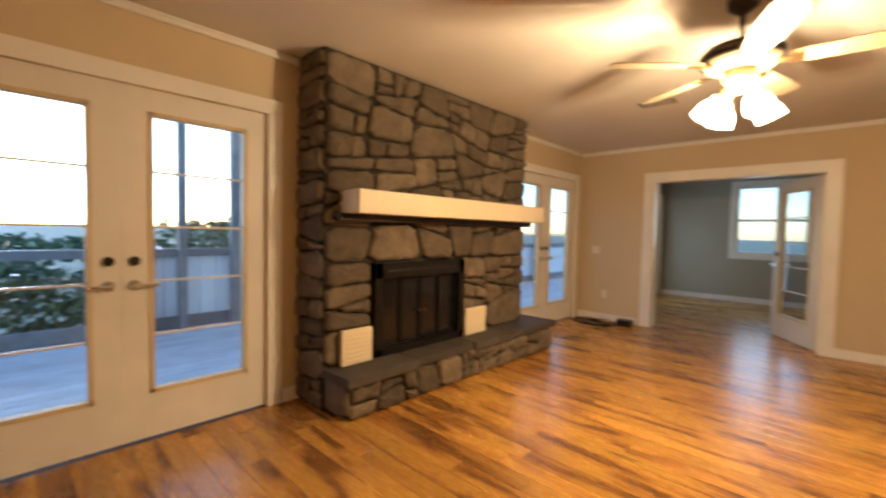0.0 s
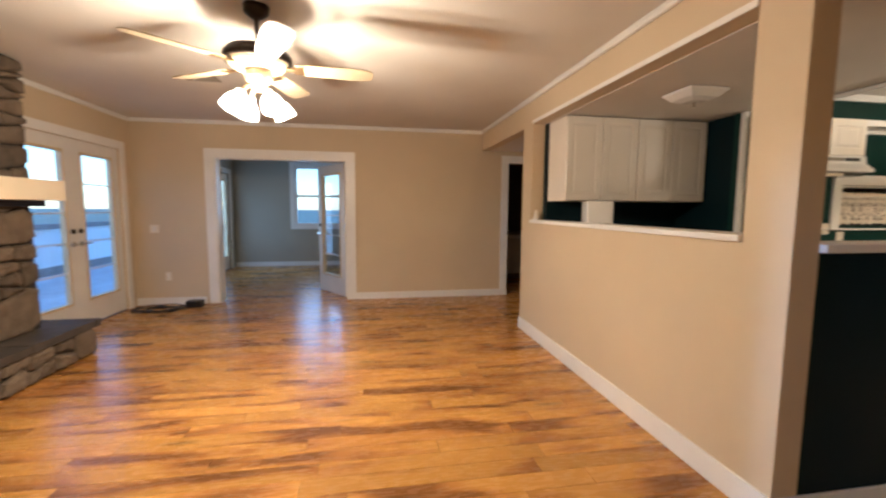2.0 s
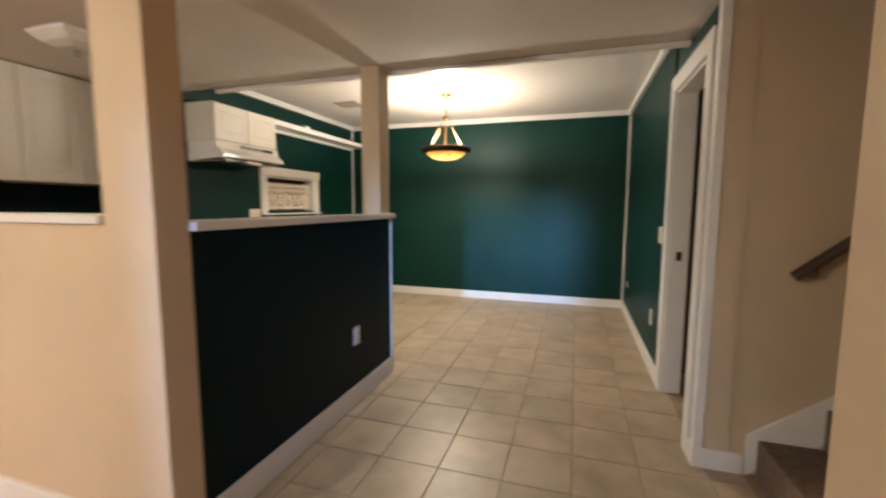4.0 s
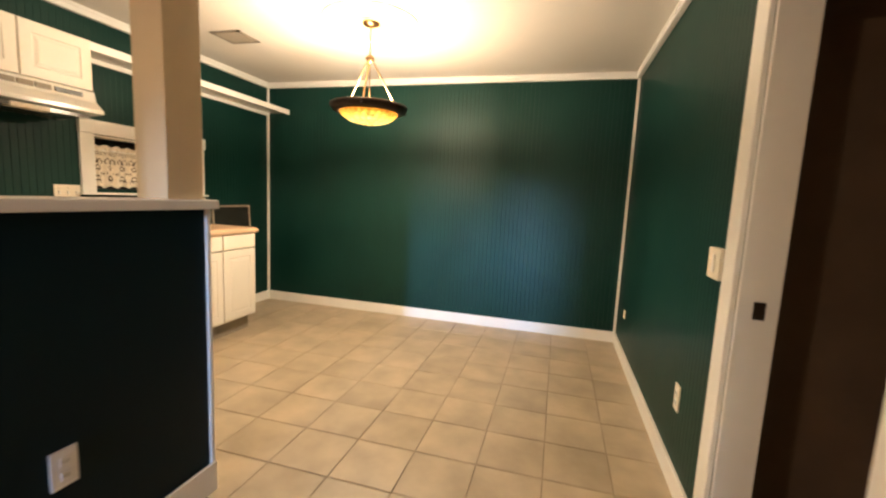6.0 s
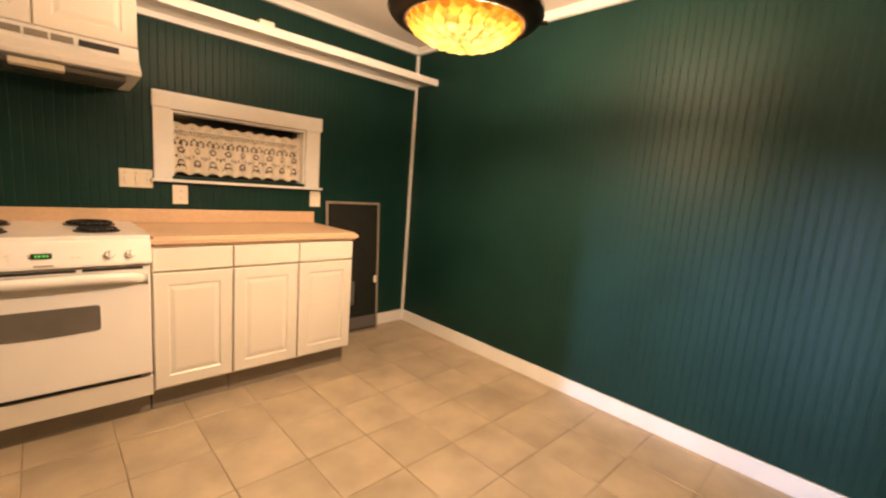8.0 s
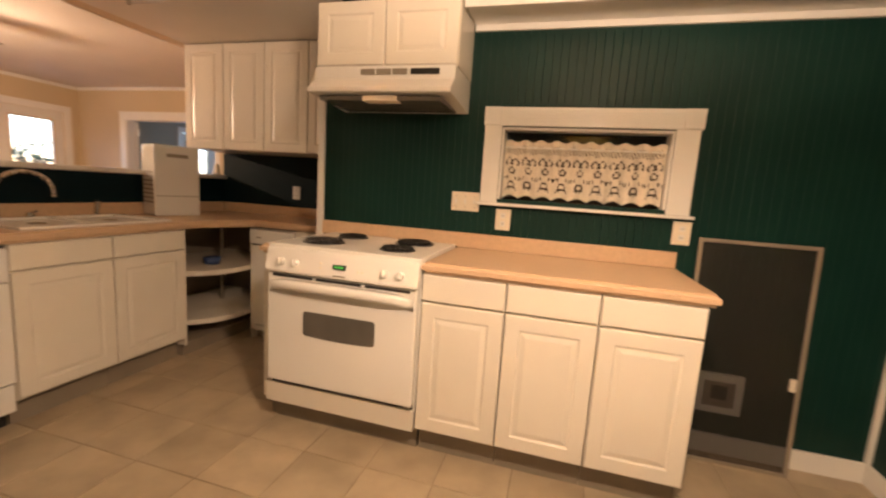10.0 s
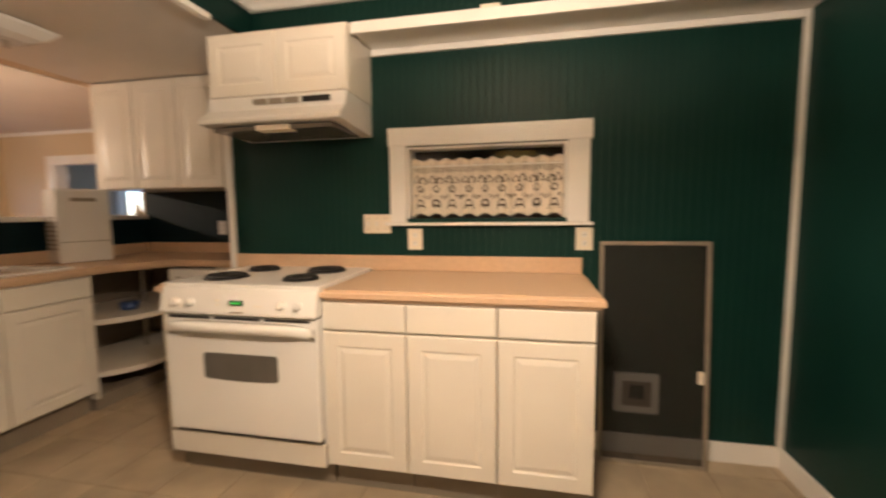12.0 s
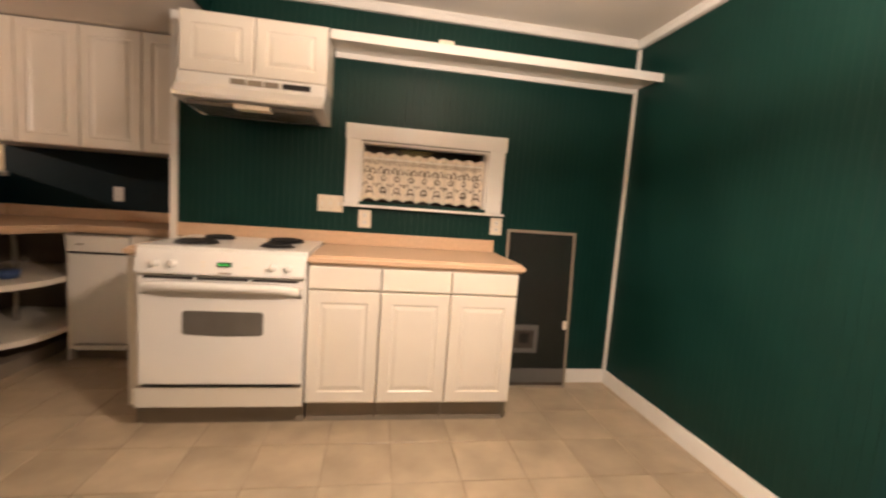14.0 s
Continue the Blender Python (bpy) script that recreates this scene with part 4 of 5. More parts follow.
top1 = worktop("countertop", "beige laminate countertop on the white base cabinets", [(2.532, 1.28), (3.68, 1.28), (3.68, SY - 0.001), (2.532, SY - 0.001)])
tagged(box("backsplash", 1.668, 3.662, SY - 0.02, SY - 0.0005, 0.93, 1.012, M_COUNT, bevel=0.004), "low beige laminate backsplash on the range wall", "backsplash")

# range
st = thing("range", "white drop-in electric range with four coil burners", "stove")
SX0, SX1 = 1.762, 2.53
part("body", add_box(bmesh.new(), SX0, SX1, 1.31, SY - 0.022, 0.131, 0.907, 0.004), M_APPL, st)
part("toe_kick", add_box(bmesh.new(), 1.737, SX1 - 0.002, 1.375, 1.6, 0, 0.13), M_KICK, st)
part("side_panel", add_box(bmesh.new(), SX0 - 0.024, SX0 - 0.002, 1.3, SY - 0.022, 0.131, 0.9, 0.002), M_CAB, st)
part("cooktop", add_box(bmesh.new(), SX0 - 0.006, SX1 + 0.002, 1.275, SY - 0.021, 0.908, 0.943, 0.009), M_APPL, st)
bm = bmesh.new()
pr = [(1.268, 0.927), (1.262, 0.912), (1.235, 0.82), (1.24, 0.812), (1.309, 0.812), (1.309, 0.927)]
e0 = [bm.verts.new((SX0, y, z)) for y, z in pr]
e1 = [bm.verts.new((SX1, y, z)) for y, z in pr]
bm.faces.new(e0), bm.faces.new(e1[::-1])
for i in range(len(pr)):
    j = (i + 1) % len(pr)
    bm.faces.new((e0[i], e1[i], e1[j], e0[j]))
bmesh.ops.bevel(bm, geom=bm.edges[:], offset=0.004, segments=2, affect="EDGES")
panel = part("control_panel", bm, M_APPL, st)
for x in (1.85, 1.925, 2.375, 2.45):
    bm = bmesh.new()
    add_cyl(bm, (x, 1.25, 0.862), (x, 1.227, 0.869), 0.019, 0.016, 20)
    add_box(bm, x - 0.004, x + 0.004, 1.219, 1.23, 0.853, 0.884, 0.002)
    part("knob", bm, M_APPL, panel)
part("clock_display", add_box(bmesh.new(), 2.125, 2.187, 1.2385, 1.248, 0.858, 0.878), M_BLACK, panel)
for k, x in enumerate((2.136, 2.147, 2.16, 2.171)):
    part("digit", add_box(bmesh.new(), x, x + 0.004, 1.2375, 1.2384, 0.864, 0.872), M_GLED, panel, "green lit clock digit")
for x, z in ((2.06, 0.875), (2.06, 0.855), (2.25, 0.855), (2.27, 0.855)):
    part("button", add_cyl(bmesh.new(), (x, 1.25, z), (x, 1.243, z + 0.001), 0.005, seg=10), M_PLATE, panel)
part("badge", add_box(bmesh.new(), 2.13, 2.19, 1.2345, 1.239, 0.824, 0.83), M_KICK, panel)
od = part("oven_door", add_box(bmesh.new(), SX0 + 0.004, SX1 - 0.004, 1.258, 1.308, 0.262, 0.806, 0.01), M_APPL, st)
bm = bmesh.new()
outline = []
for cx, cz, a0 in ((2.321, 0.62, 0), (1.979, 0.62, 90), (1.979, 0.53, 180), (2.321, 0.53, 270)):
    outline += [(cx + 0.014 * math.cos(radians(a0 + 18 * k)), cz + 0.014 * math.sin(radians(a0 + 18 * k))) for k in range(6)]
    if a0 == 180:
        outline += [(1.979 + 0.342 * k / 6, 0.516 - 0.006 * math.sin(math.pi * k / 6)) for k in range(1, 6)]
front, back = [bm.verts.new((x, 1.2555, z)) for x, z in outline], [bm.verts.new((x, 1.2582, z)) for x, z in outline]
bm.faces.new(front), bm.faces.new(back[::-1])
for k in range(len(outline)):
    j = (k + 1) % len(outline)
    bm.faces.new((front[k], back[k], back[j], front[j]))
part("door_glass", bm, M_OVEN, od, "grey tinted oven window")
for x0, x1 in ((SX0 + 0.035, 2.01), (2.03, 2.26), (2.28, SX1 - 0.035)):
    part("vent_slot", add_box(bmesh.new(), x0, x1, 1.2555, 1.259, 0.788, 0.799), M_DARK, od)
bm = bmesh.new()
loops = []
for k in range(25):                      # a full-width bar that bows out and dips into the door at both ends
    u = -1 + k / 12
    out, drop = 0.054 * (1 - abs(u) ** 5), 0.022 * abs(u) ** 6
    x = (SX0 + SX1) / 2 + u * (SX1 - SX0 - 0.03) / 2
    ring = ((1.2575, 0.782), (1.2575 - out * 0.75, 0.781), (1.2575 - out, 0.772), (1.2575 - out, 0.752), (1.2575 - out * 0.8, 0.738), (1.2575, 0.73))
    loops.append([bm.verts.new((x, y, z - drop)) for y, z in ring])
for p, q in zip(loops, loops[1:]):
    for k in range(6):
        bm.faces.new((p[k], p[(k + 1) % 6], q[(k + 1) % 6], q[k]))
bm.faces.new(loops[0]), bm.faces.new(loops[-1])
part("handle", bm, M_APPL, od, "white bowed full-width handle", True)
part("lower_gap", add_box(bmesh.new(), SX0 + 0.01, SX1 - 0.01, 1.29, 1.306, 0.235, 0.261), M_DARK, st)
part("lower_grille", add_box(bmesh.new(), SX1 - 0.05, SX1 - 0.015, 1.286, 1.2895, 0.238, 0.258, 0.001), M_KICK, st)
part("lower_strip", add_box(bmesh.new(), 1.736, SX1, 1.285, 1.309, 0.131, 0.234, 0.003), M_CAB, st)
for x, y, r in ((1.95, 1.45, 0.093), (1.97, 1.72, 0.075), (2.35, 1.45, 0.075), (2.34, 1.72, 0.093)):
    bm = bmesh.new()
    add_lathe(bm, x, y, [(r + 0.012, 0.9435), (r + 0.012, 0.947), (r + 0.002, 0.947), (r - 0.01, 0.9442), (0.001, 0.9442)], 28)
    pan = part("drip_pan", bm, M_BLACK, st, "black drip pan", True)
    bm = bmesh.new()
    for ring in range(4):
        rr = r * (0.28 + 0.22 * ring)
        pts = [Vector((x + rr * math.cos(t * math.pi / 10), y + rr * math.sin(t * math.pi / 10), 0.954)) for t in range(20)]
        for p, q in zip(pts, pts[1:] + pts[:1]):
            add_cyl(bm, p, q, 0.0065, seg=6)
    part("coil", bm, M_BLACK, pan, "black coil element", True)

end = thing("base_cabinet", "narrow white filler cabinet between range and wall end", "cabinet", "base cabinets")
box("body", 1.7, 1.734, 1.315, SY - 0.022, 0.131, 0.872, M_CAB, end)
box("toe_kick", 1.7, 1.734, 1.385, SY - 0.022, 0, 0.13, M_KICK, end)
worktop("countertop", "narrow beige laminate countertop end beside the range", [(1.69, 1.29), (1.752, 1.29), (1.752, SY - 0.021), (1.69, SY - 0.021)])
# hood and the cupboard above it
def upper_unit(x0, x1, y0, y1, z0, z1, doors, label):
    th = thing("wall_cabinet", label, "cabinet", "wall cabinets")
    box("body", x0 + 0.001, x1 - 0.001, y0 + 0.002, y1, z0, z1, M_CAB, th)
    for k in range(doors):
        raised_door(th, "y", y0, x0 + (x1 - x0) * k / doors + 0.003, x0 + (x1 - x0) * (k + 1) / doors - 0.003, z0 + 0.004, z1 - 0.006)
    return th


upper_unit(1.795, 2.55, 1.605, SY - 0.001, 1.832, 2.148, 2, "white two-door wall cabinet above the range hood")
hood = thing("range_hood", "white under-cabinet range hood above the stove", "range hood")
bm = bmesh.new()
pr = [(SY - 0.002, 1.83), (1.575, 1.83), (1.568, 1.765), (1.5, 1.712), (1.5, 1.69), (1.512, 1.69), (SY - 0.002, 1.662)]
e0 = [bm.verts.new((1.797, y, z)) for y, z in pr]
e1 = [bm.verts.new((2.548, y, z)) for y, z in pr]
bm.faces.new(e0), bm.faces.new(e1[::-1])
for i in range(len(pr)):
    j = (i + 1) % len(pr)
    bm.faces.new((e0[i], e1[i], e1[j], e0[j]))
bmesh.ops.bevel(bm, geom=bm.edges[:], offset=0.003, segments=2, affect="EDGES")
part("shell", bm, M_APPL, hood)
for k in range(3):
    part("vent_slot", add_box(bmesh.new(), 2.06 + 0.085 * k, 2.135 + 0.085 * k, 1.5635, 1.572, 1.785, 1.812), M_KICK, hood)
part("switch_panel", add_box(bmesh.new(), 2.325, 2.47, 1.5635, 1.572, 1.785, 1.812), M_BLACK, hood, "black switch panel")
part("filter", add_box(bmesh.new(), 1.85, 2.49, 1.54, 1.85, 1.657, 1.678), M_OVEN, hood, "grey grease filter")
part("lamp_lens", add_box(bmesh.new(), 2.09, 2.27, 1.53, 1.6, 1.653, 1.68, 0.004), M_PLATE, hood)

# shelf along the stove wall
sh = thing("wall_shelf", "long white plate shelf high on the green wall", "shelf")
part("board", add_box(bmesh.new(), 2.558, 4.6, 1.64, SY - 0.001, 2.118, 2.142, 0.003), M_WHITE, sh)
part("fascia", add_box(bmesh.new(), 2.558, 4.6, 1.618, 1.639, 2.098, 2.15, 0.004), M_WHITE, sh)
part("cleat", add_box(bmesh.new(), 2.558, 4.575, SY - 0.022, SY - 0.001, 2.085, 2.117, 0.003), M_WHITE, sh)
puck = thing("shelf_box", "small white plastic box on the plate shelf", "alarm")
part("case", add_box(bmesh.new(), 3.17, 3.26, 1.68, 1.74, 2.143, 2.195, 0.006), M_PLATE, puck)

# window in the stove wall
w = thing("window_2", "small white cased window with lace cafe curtain", "window", kind="structure")
for x0, x1, z0, z1, d in ((2.65, 2.742, 1.195, 1.605, 0.022), (3.586, 3.69, 1.195, 1.605, 0.022), (2.645, 3.7, 1.605, 1.7, 0.026)):
    part("casing", add_box(bmesh.new(), x0, x1, SY - d, SY - 0.0005, z0, z1, 0.003), M_WHITE, w)
for k in range(5):
    part("flute", add_box(bmesh.new(), 2.72, 3.63, SY - 0.03, SY - 0.0255, 1.622 + 0.014 * k, 1.63 + 0.014 * k, 0.001), M_WHITE, w)
for x in (2.645, 3.612):
    part("corner_block", add_box(bmesh.new(), x, x + 0.088, SY - 0.032, SY - 0.0262, 1.607, 1.7, 0.003), M_WHITE, w)
part("sill", add_box(bmesh.new(), 2.635, 3.71, SY - 0.045, SY + 0.1, 1.178, 1.194, 0.005), M_WHITE, w)
bm = bmesh.new()
for b in ((2.743, 2.755, WI[2], WI[3]), (3.573, 3.585, WI[2], WI[3]), (2.755, 3.573, WI[3] - 0.012, WI[3])):
    add_box(bm, b[0], b[1], SY, SY + 0.118, b[2], b[3])
part("jamb", bm, M_WHITE, w)
part("pane", add_box(bmesh.new(), 2.756, 3.572, SY + 0.1, SY + 0.104, WI[2], WI[3] - 0.013), M_GLASS, w)

curtain = thing("lace_curtain", "cream lace cafe curtain with scalloped hem on a thin rod", "curtain")
bm = bmesh.new()
nx, nz, x0, x1 = 150, 30, 2.758, 3.57
grid = []
for i in range(nx + 1):
    u = i / nx
    x = x0 + (x1 - x0) * u
    top = 1.535 + 0.007 * math.sin(u * 60)
    hem = 1.222 + 0.02 * abs(math.sin(u * math.pi * 9))
    col = [bm.verts.new((x, SY + 0.05 + 0.008 * math.sin(u * 75) * (1 - 0.3 * j / nz), hem + (top - hem) * j / nz)) for j in range(nz + 1)]
    grid.append(col)
for i in range(nx):
    for j in range(nz):
        u, v = (i + 0.5) / nx, (j + 0.5) / nz
        f = (u * 9) % 1
        hole = False
        for cu, cv, r in ((0.3, 0.62, 0.1), (0.7, 0.62, 0.1), (0.5, 0.46, 0.09), (0.5, 0.2, 0.1), (0.15, 0.33, 0.06), (0.85, 0.33, 0.06), (0.3, 0.12, 0.05), (0.7, 0.12, 0.05)):
            dd = math.hypot((f - cu) * 0.09, (v - cv) * 0.31)
            if r * 0.13 < dd < r * 0.21:
                hole = True
        if 0.77 < v < 0.9 and (i + j) % 3 == 0:
            hole = True
        if not hole:
            bm.faces.new((grid[i][j], grid[i + 1][j], grid[i + 1][j + 1], grid[i][j + 1]))
part("lace", bm, M_LACE, curtain, smooth=True)
part("rod", add_cyl(bmesh.new(), (2.756, SY + 0.05, 1.5), (3.572, SY + 0.05, 1.5), 0.005, seg=8), M_WHITE, curtain)

gang(plate("switch_plate", "wide ivory three-toggle switch plate on the green wall", "switch", 2.487, 2.645, SY - 0.008, SY - 0.0005, 1.135, 1.24, (0, -1), 0), 2.487, 2.645, SY - 0.008, 1.1875, 3)
plate("outlet", "ivory outlet plate above the backsplash", "outlet", 2.744, 2.825, SY - 0.008, SY - 0.0005, 1.045, 1.16, (0, -1), 2)
plate("outlet", "ivory outlet plate above the backsplash", "outlet", 3.63, 3.712, SY - 0.008, SY - 0.0005, 1.05, 1.165, (0, -1), 2)
plate("outlet", "white outlet on the dark half wall", "outlet", 1.265, 1.335, -0.004, 0.0035, 0.39, 0.505, (0, -1), 2, M_WHITE)
plate("outlet", "ivory outlet near the dining doorway", "outlet", 2.54, 2.61, RY + 0.0005, RY + 0.008, 0.345, 0.465, (0, 1), 2)
plate("outlet", "small phone jack low on the green wall", "outlet", 4.16, 4.215, RY + 0.0005, RY + 0.007, 0.345, 0.41, (0, 1), 1)
plate("switch_plate", "ivory switch plate beside the dining doorway", "switch", 2.215, 2.33, RY + 0.0005, RY + 0.026, 1.02, 1.135, (0, 1), 1)
plate("switch_plate", "ivory switch plate beside the French doors", "switch", -4.65, -4.535, FY - 0.008, FY - 0.0005, 1.0, 1.11, (0, -1), 1)
plate("outlet", "ivory outlet low on the tan wall", "outlet", -4.485, -4.41, FY - 0.008, FY - 0.0005, 0.34, 0.455, (0, -1), 2)
plate("outlet", "ivory outlet above the kitchen backsplash", "outlet", 0.1375, 0.146, 0.74, 0.85, 1.04, 1.15, (1, 0), 2)
plate("outlet", "white outlet on the dark kitchen wall", "outlet", 0.86, 0.93, KY - 0.008, KY - 0.0005, 1.08, 1.19, (0, -1), 2, M_WHITE)
jack = plate("wall_jack", "white outlet low on the green wall behind the screen", "outlet", 3.83, 4.04, SY - 0.03, SY - 0.0005, 0.225, 0.425, (0, -1), 0, M_WHITE)
for nm, b, mm in (("recess", (3.865, 4.005, SY - 0.0305, SY - 0.0301, 0.26, 0.39), M_KICK), ("spout", (3.9, 3.97, SY - 0.034, SY - 0.0306, 0.3, 0.37), M_DARK)):
    part(nm, add_box(bmesh.new(), *b), mm, jack)

# leaning window screen
scr = thing("window_screen", "dark mesh window screen leaning on the green wall", "window screen")
ang = math.atan2(0.06, 1.1)
def lean(bm):
    bm.transform(Matrix.Translation((0, SY - 0.105, 0.0)) @ Matrix.Rotation(-ang, 4, "X"))
    return bm
for b in ((3.742, 3.76, 0.0, 1.1), (4.222, 4.24, 0.0, 1.1), (3.76, 4.222, 1.082, 1.1), (3.76, 4.222, 0.0, 0.018)):
    part("frame", lean(add_box(bmesh.new(), b[0], b[1], -0.006, 0.006, b[2], b[3], 0.002)), M_KICK, scr)
mesh = part("mesh", lean(add_box(bmesh.new(), 3.76, 4.222, -0.001, 0.001, 0.018, 1.082)), M_SCREEN, scr, "dark insect mesh")
part("latch", lean(add_box(bmesh.new(), 4.19, 4.215, -0.016, -0.004, 0.42, 0.48, 0.003)), M_PLATE, scr)

# ---- kitchen along the half wall ----
KF = 0.74
dw = thing("dishwasher", "white built-in dishwasher under the beige counter", "dishwasher")
part("body", add_box(bmesh.new(), 0.16, KF - 0.02, 0.222, 0.818, 0.1, 0.868), M_APPL, dw)
part("door", add_box(bmesh.new(), KF - 0.019, KF + 0.012, 0.222, 0.818, 0.235, 0.705, 0.005), M_APPL, dw)
cp = part("control_panel", add_box(bmesh.new(), KF - 0.019, KF + 0.022, 0.222, 0.818, 0.712, 0.862, 0.007), M_APPL, dw)
part("latch", add_box(bmesh.new(), KF + 0.022, KF + 0.03, 0.62, 0.72, 0.77, 0.79, 0.003), M_PLATE, cp)
part("kick_plate", add_box(bmesh.new(), KF - 0.04, KF - 0.005, 0.222, 0.818, 0.09, 0.222, 0.003), M_APPL, dw)
part("toe_gap", add_box(bmesh.new(), 0.2, KF - 0.08, 0.224, 0.816, 0.0, 0.089), M_DARK, dw)
part("top_gap", add_box(bmesh.new(), KF - 0.018, KF + 0.004, 0.222, 0.818, 0.8635, 0.8715), M_DARK, dw)
filler = base_unit(0.16, KF - 0.002, 0.13, 0.219, "x", "narrow white filler panel beside the dishwasher", 1, False)
base_unit(0.16, KF, 0.822, 1.272, "x", "white panelled sink cabinet with one door")
base_unit(0.16, KF, 1.272, 1.722, "x", "white panelled sink cabinet with one door")

cc = thing("corner_cabinet", "open white corner cabinet with rounded carousel shelves, doors missing", "cabinet")
part("side_panel", add_box(bmesh.new(), 0.16, KF, 1.724, 1.742, 0.09, 0.881), M_CAB, cc)
part("side_panel", add_box(bmesh.new(), 0.845, 0.863, 2.22, 2.713, 0.0, 0.872), M_CAB, cc)
part("back_panel", add_box(bmesh.new(), 0.142, 0.158, 1.742, 2.713, 0.0, 0.872), M_KICK, cc)
part("back_panel", add_box(bmesh.new(), 0.16, 0.844, 2.705, 2.713, 0.0, 0.872), M_KICK, cc)
for z in (0.2, 0.545):
    pts = [(0.17, 1.75), (0.7, 1.75)]
    for k in range(9):
        a = radians(-80 + 80 * k / 8)
        pts.append((0.5 + 0.34 * math.cos(a) * 1.0, 2.12 + 0.37 * math.sin(a)))
    pts += [(0.84, 2.70), (0.17, 2.70)]
    bm = bmesh.new()
    lo = [bm.verts.new((x, y, z)) for x, y in pts]
    hi = [bm.verts.new((x, y, z + 0.035)) for x, y in pts]
    bm.faces.new(lo), bm.faces.new(hi[::-1])
    for i in range(len(pts)):
        j = (i + 1) % len(pts)
        bm.faces.new((lo[i], hi[i], hi[j], lo[j]))
    part("shelf", bm, M_CAB, cc)
part("post", add_cyl(bmesh.new(), (0.46, 2.34, 0.0), (0.46, 2.34, 0.87), 0.016), M_CHROME, cc)
part("floor_panel", add_box(bmesh.new(), 0.17, 0.7, 1.745, 2.70, 0.0, 0.09), M_KICK, cc)
tub = thing("plastic_tub", "small blue plastic tub on the carousel shelf", "tub")
part("tub_body", add_lathe(bmesh.new(), 0.6, 2.1, [(0.0, 0.581), (0.05, 0.581), (0.06, 0.625), (0.055, 0.625), (0.046, 0.588), (0.0, 0.588)], 20), M_BLUE, tub, smooth=True)
part("lid", add_lathe(bmesh.new(), 0.6, 2.1, [(0.0, 0.634), (0.058, 0.633), (0.064, 0.626), (0.0, 0.6255)], 20), M_BLUE, tub)

tc_ = thing("trash_compactor", "white built-in trash compactor under the counter", "compactor")
part("body", add_box(bmesh.new(), 0.868, 1.25, 2.22, 2.705, 0.08, 0.868), M_APPL, tc_)
part("front", add_box(bmesh.new(), 0.87, 1.248, 2.19, 2.219, 0.13, 0.74, 0.008), M_APPL, tc_)
part("control_panel", add_box(bmesh.new(), 0.87, 1.248, 2.18, 2.219, 0.755, 0.862, 0.008), M_APPL, tc_)
part("handle_gap", add_box(bmesh.new(), 0.875, 1.243, 2.2, 2.2185, 0.741, 0.754), M_DARK, tc_)
part("badge", add_box(bmesh.new(), 0.93, 0.97, 2.178, 2.1805, 0.8, 0.808), M_KICK, tc_)
part("pedal", add_box(bmesh.new(), 0.9, 1.22, 2.185, 2.23, 0.085, 0.118, 0.006), M_APPL, tc_)
part("toe_kick", add_box(bmesh.new(), 0.87, 1.248, 2.27, 2.705, 0.0, 0.079), M_KICK, tc_)
base_unit(1.252, 1.646, 2.21, 2.705, "y", "white base cabinet beside the compactor")

worktop("countertop", "beige laminate corner countertop with white sink", [(0.139, 0.13), (0.768, 0.13), (0.768, 1.86), (0.93, 2.165), (1.648, 2.165), (1.648, KY - 0.001), (0.139, KY - 0.001)])
tagged(box("backsplash", 0.1385, 0.158, 0.13, KY - 0.022, 0.93, 1.012, M_COUNT, bevel=0.004), "low beige laminate backsplash under the pass-through", "backsplash")
tagged(box("backsplash", 0.159, 1.648, KY - 0.021, KY - 0.001, 0.93, 1.012, M_COUNT, bevel=0.004), "low beige laminate backsplash on the kitchen wall", "backsplash")

sink = thing("sink", "white double-bowl sink set in the beige counter", "sink")
bm = bmesh.new()
for b in ((0.22, 0.26, 0.9, 1.68), (0.66, 0.7, 0.9, 1.68), (0.26, 0.66, 0.9, 0.945), (0.26, 0.66, 1.635, 1.68), (0.26, 0.66, 1.27, 1.31)):
    add_box(bm, b[0], b[1], b[2], b[3], 0.9296, 0.944, 0.004)
part("rim", bm, M_APPL, sink)
for y0, y1 in ((0.945, 1.27), (1.31, 1.635)):
    b = part("bowl", add_box(bmesh.new(), 0.26, 0.66, y0, y1, 0.9293, 0.931), M_APPL, sink)
    part("drain", add_cyl(bmesh.new(), (0.46, (y0 + y1) / 2, 0.931), (0.46, (y0 + y1) / 2, 0.933), 0.04), M_CHROME, b)
fau = thing("faucet", "chrome high-arc kitchen faucet behind the sink", "faucet")
part("base_plate", add_box(bmesh.new(), 0.175, 0.215, 0.96, 1.26, 0.9295, 0.942, 0.004), M_CHROME, fau)
pts = [Vector((0.195, 1.08, 0.942)), Vector((0.195, 1.08, 1.09))]
for k in range(1, 10):
    a = k * math.pi / 9
    pts.append(Vector((0.195 + 0.05 * (1 - math.cos(a)), 1.08 + 0.105 * (1 - math.cos(a)), 1.09 + 0.105 * math.sin(a))))
pts.append(pts[-1] + Vector((0.0, 0.0, -0.03)))
part("spout", add_tube(bmesh.new(), pts, 0.012, 10), M_CHROME, fau, smooth=True)
for y in (0.99, 1.23):
    bm = bmesh.new()
    add_cyl(bm, (0.195, y, 0.942), (0.195, y, 0.965), 0.02, 0.014)
    add_cyl(bm, (0.195, y, 0.96), (0.25, y, 0.975), 0.007, seg=8)
    part("handle", bm, M_CHROME, fau)
spr = thing("side_sprayer", "small chrome side sprayer at the sink", "sprayer")
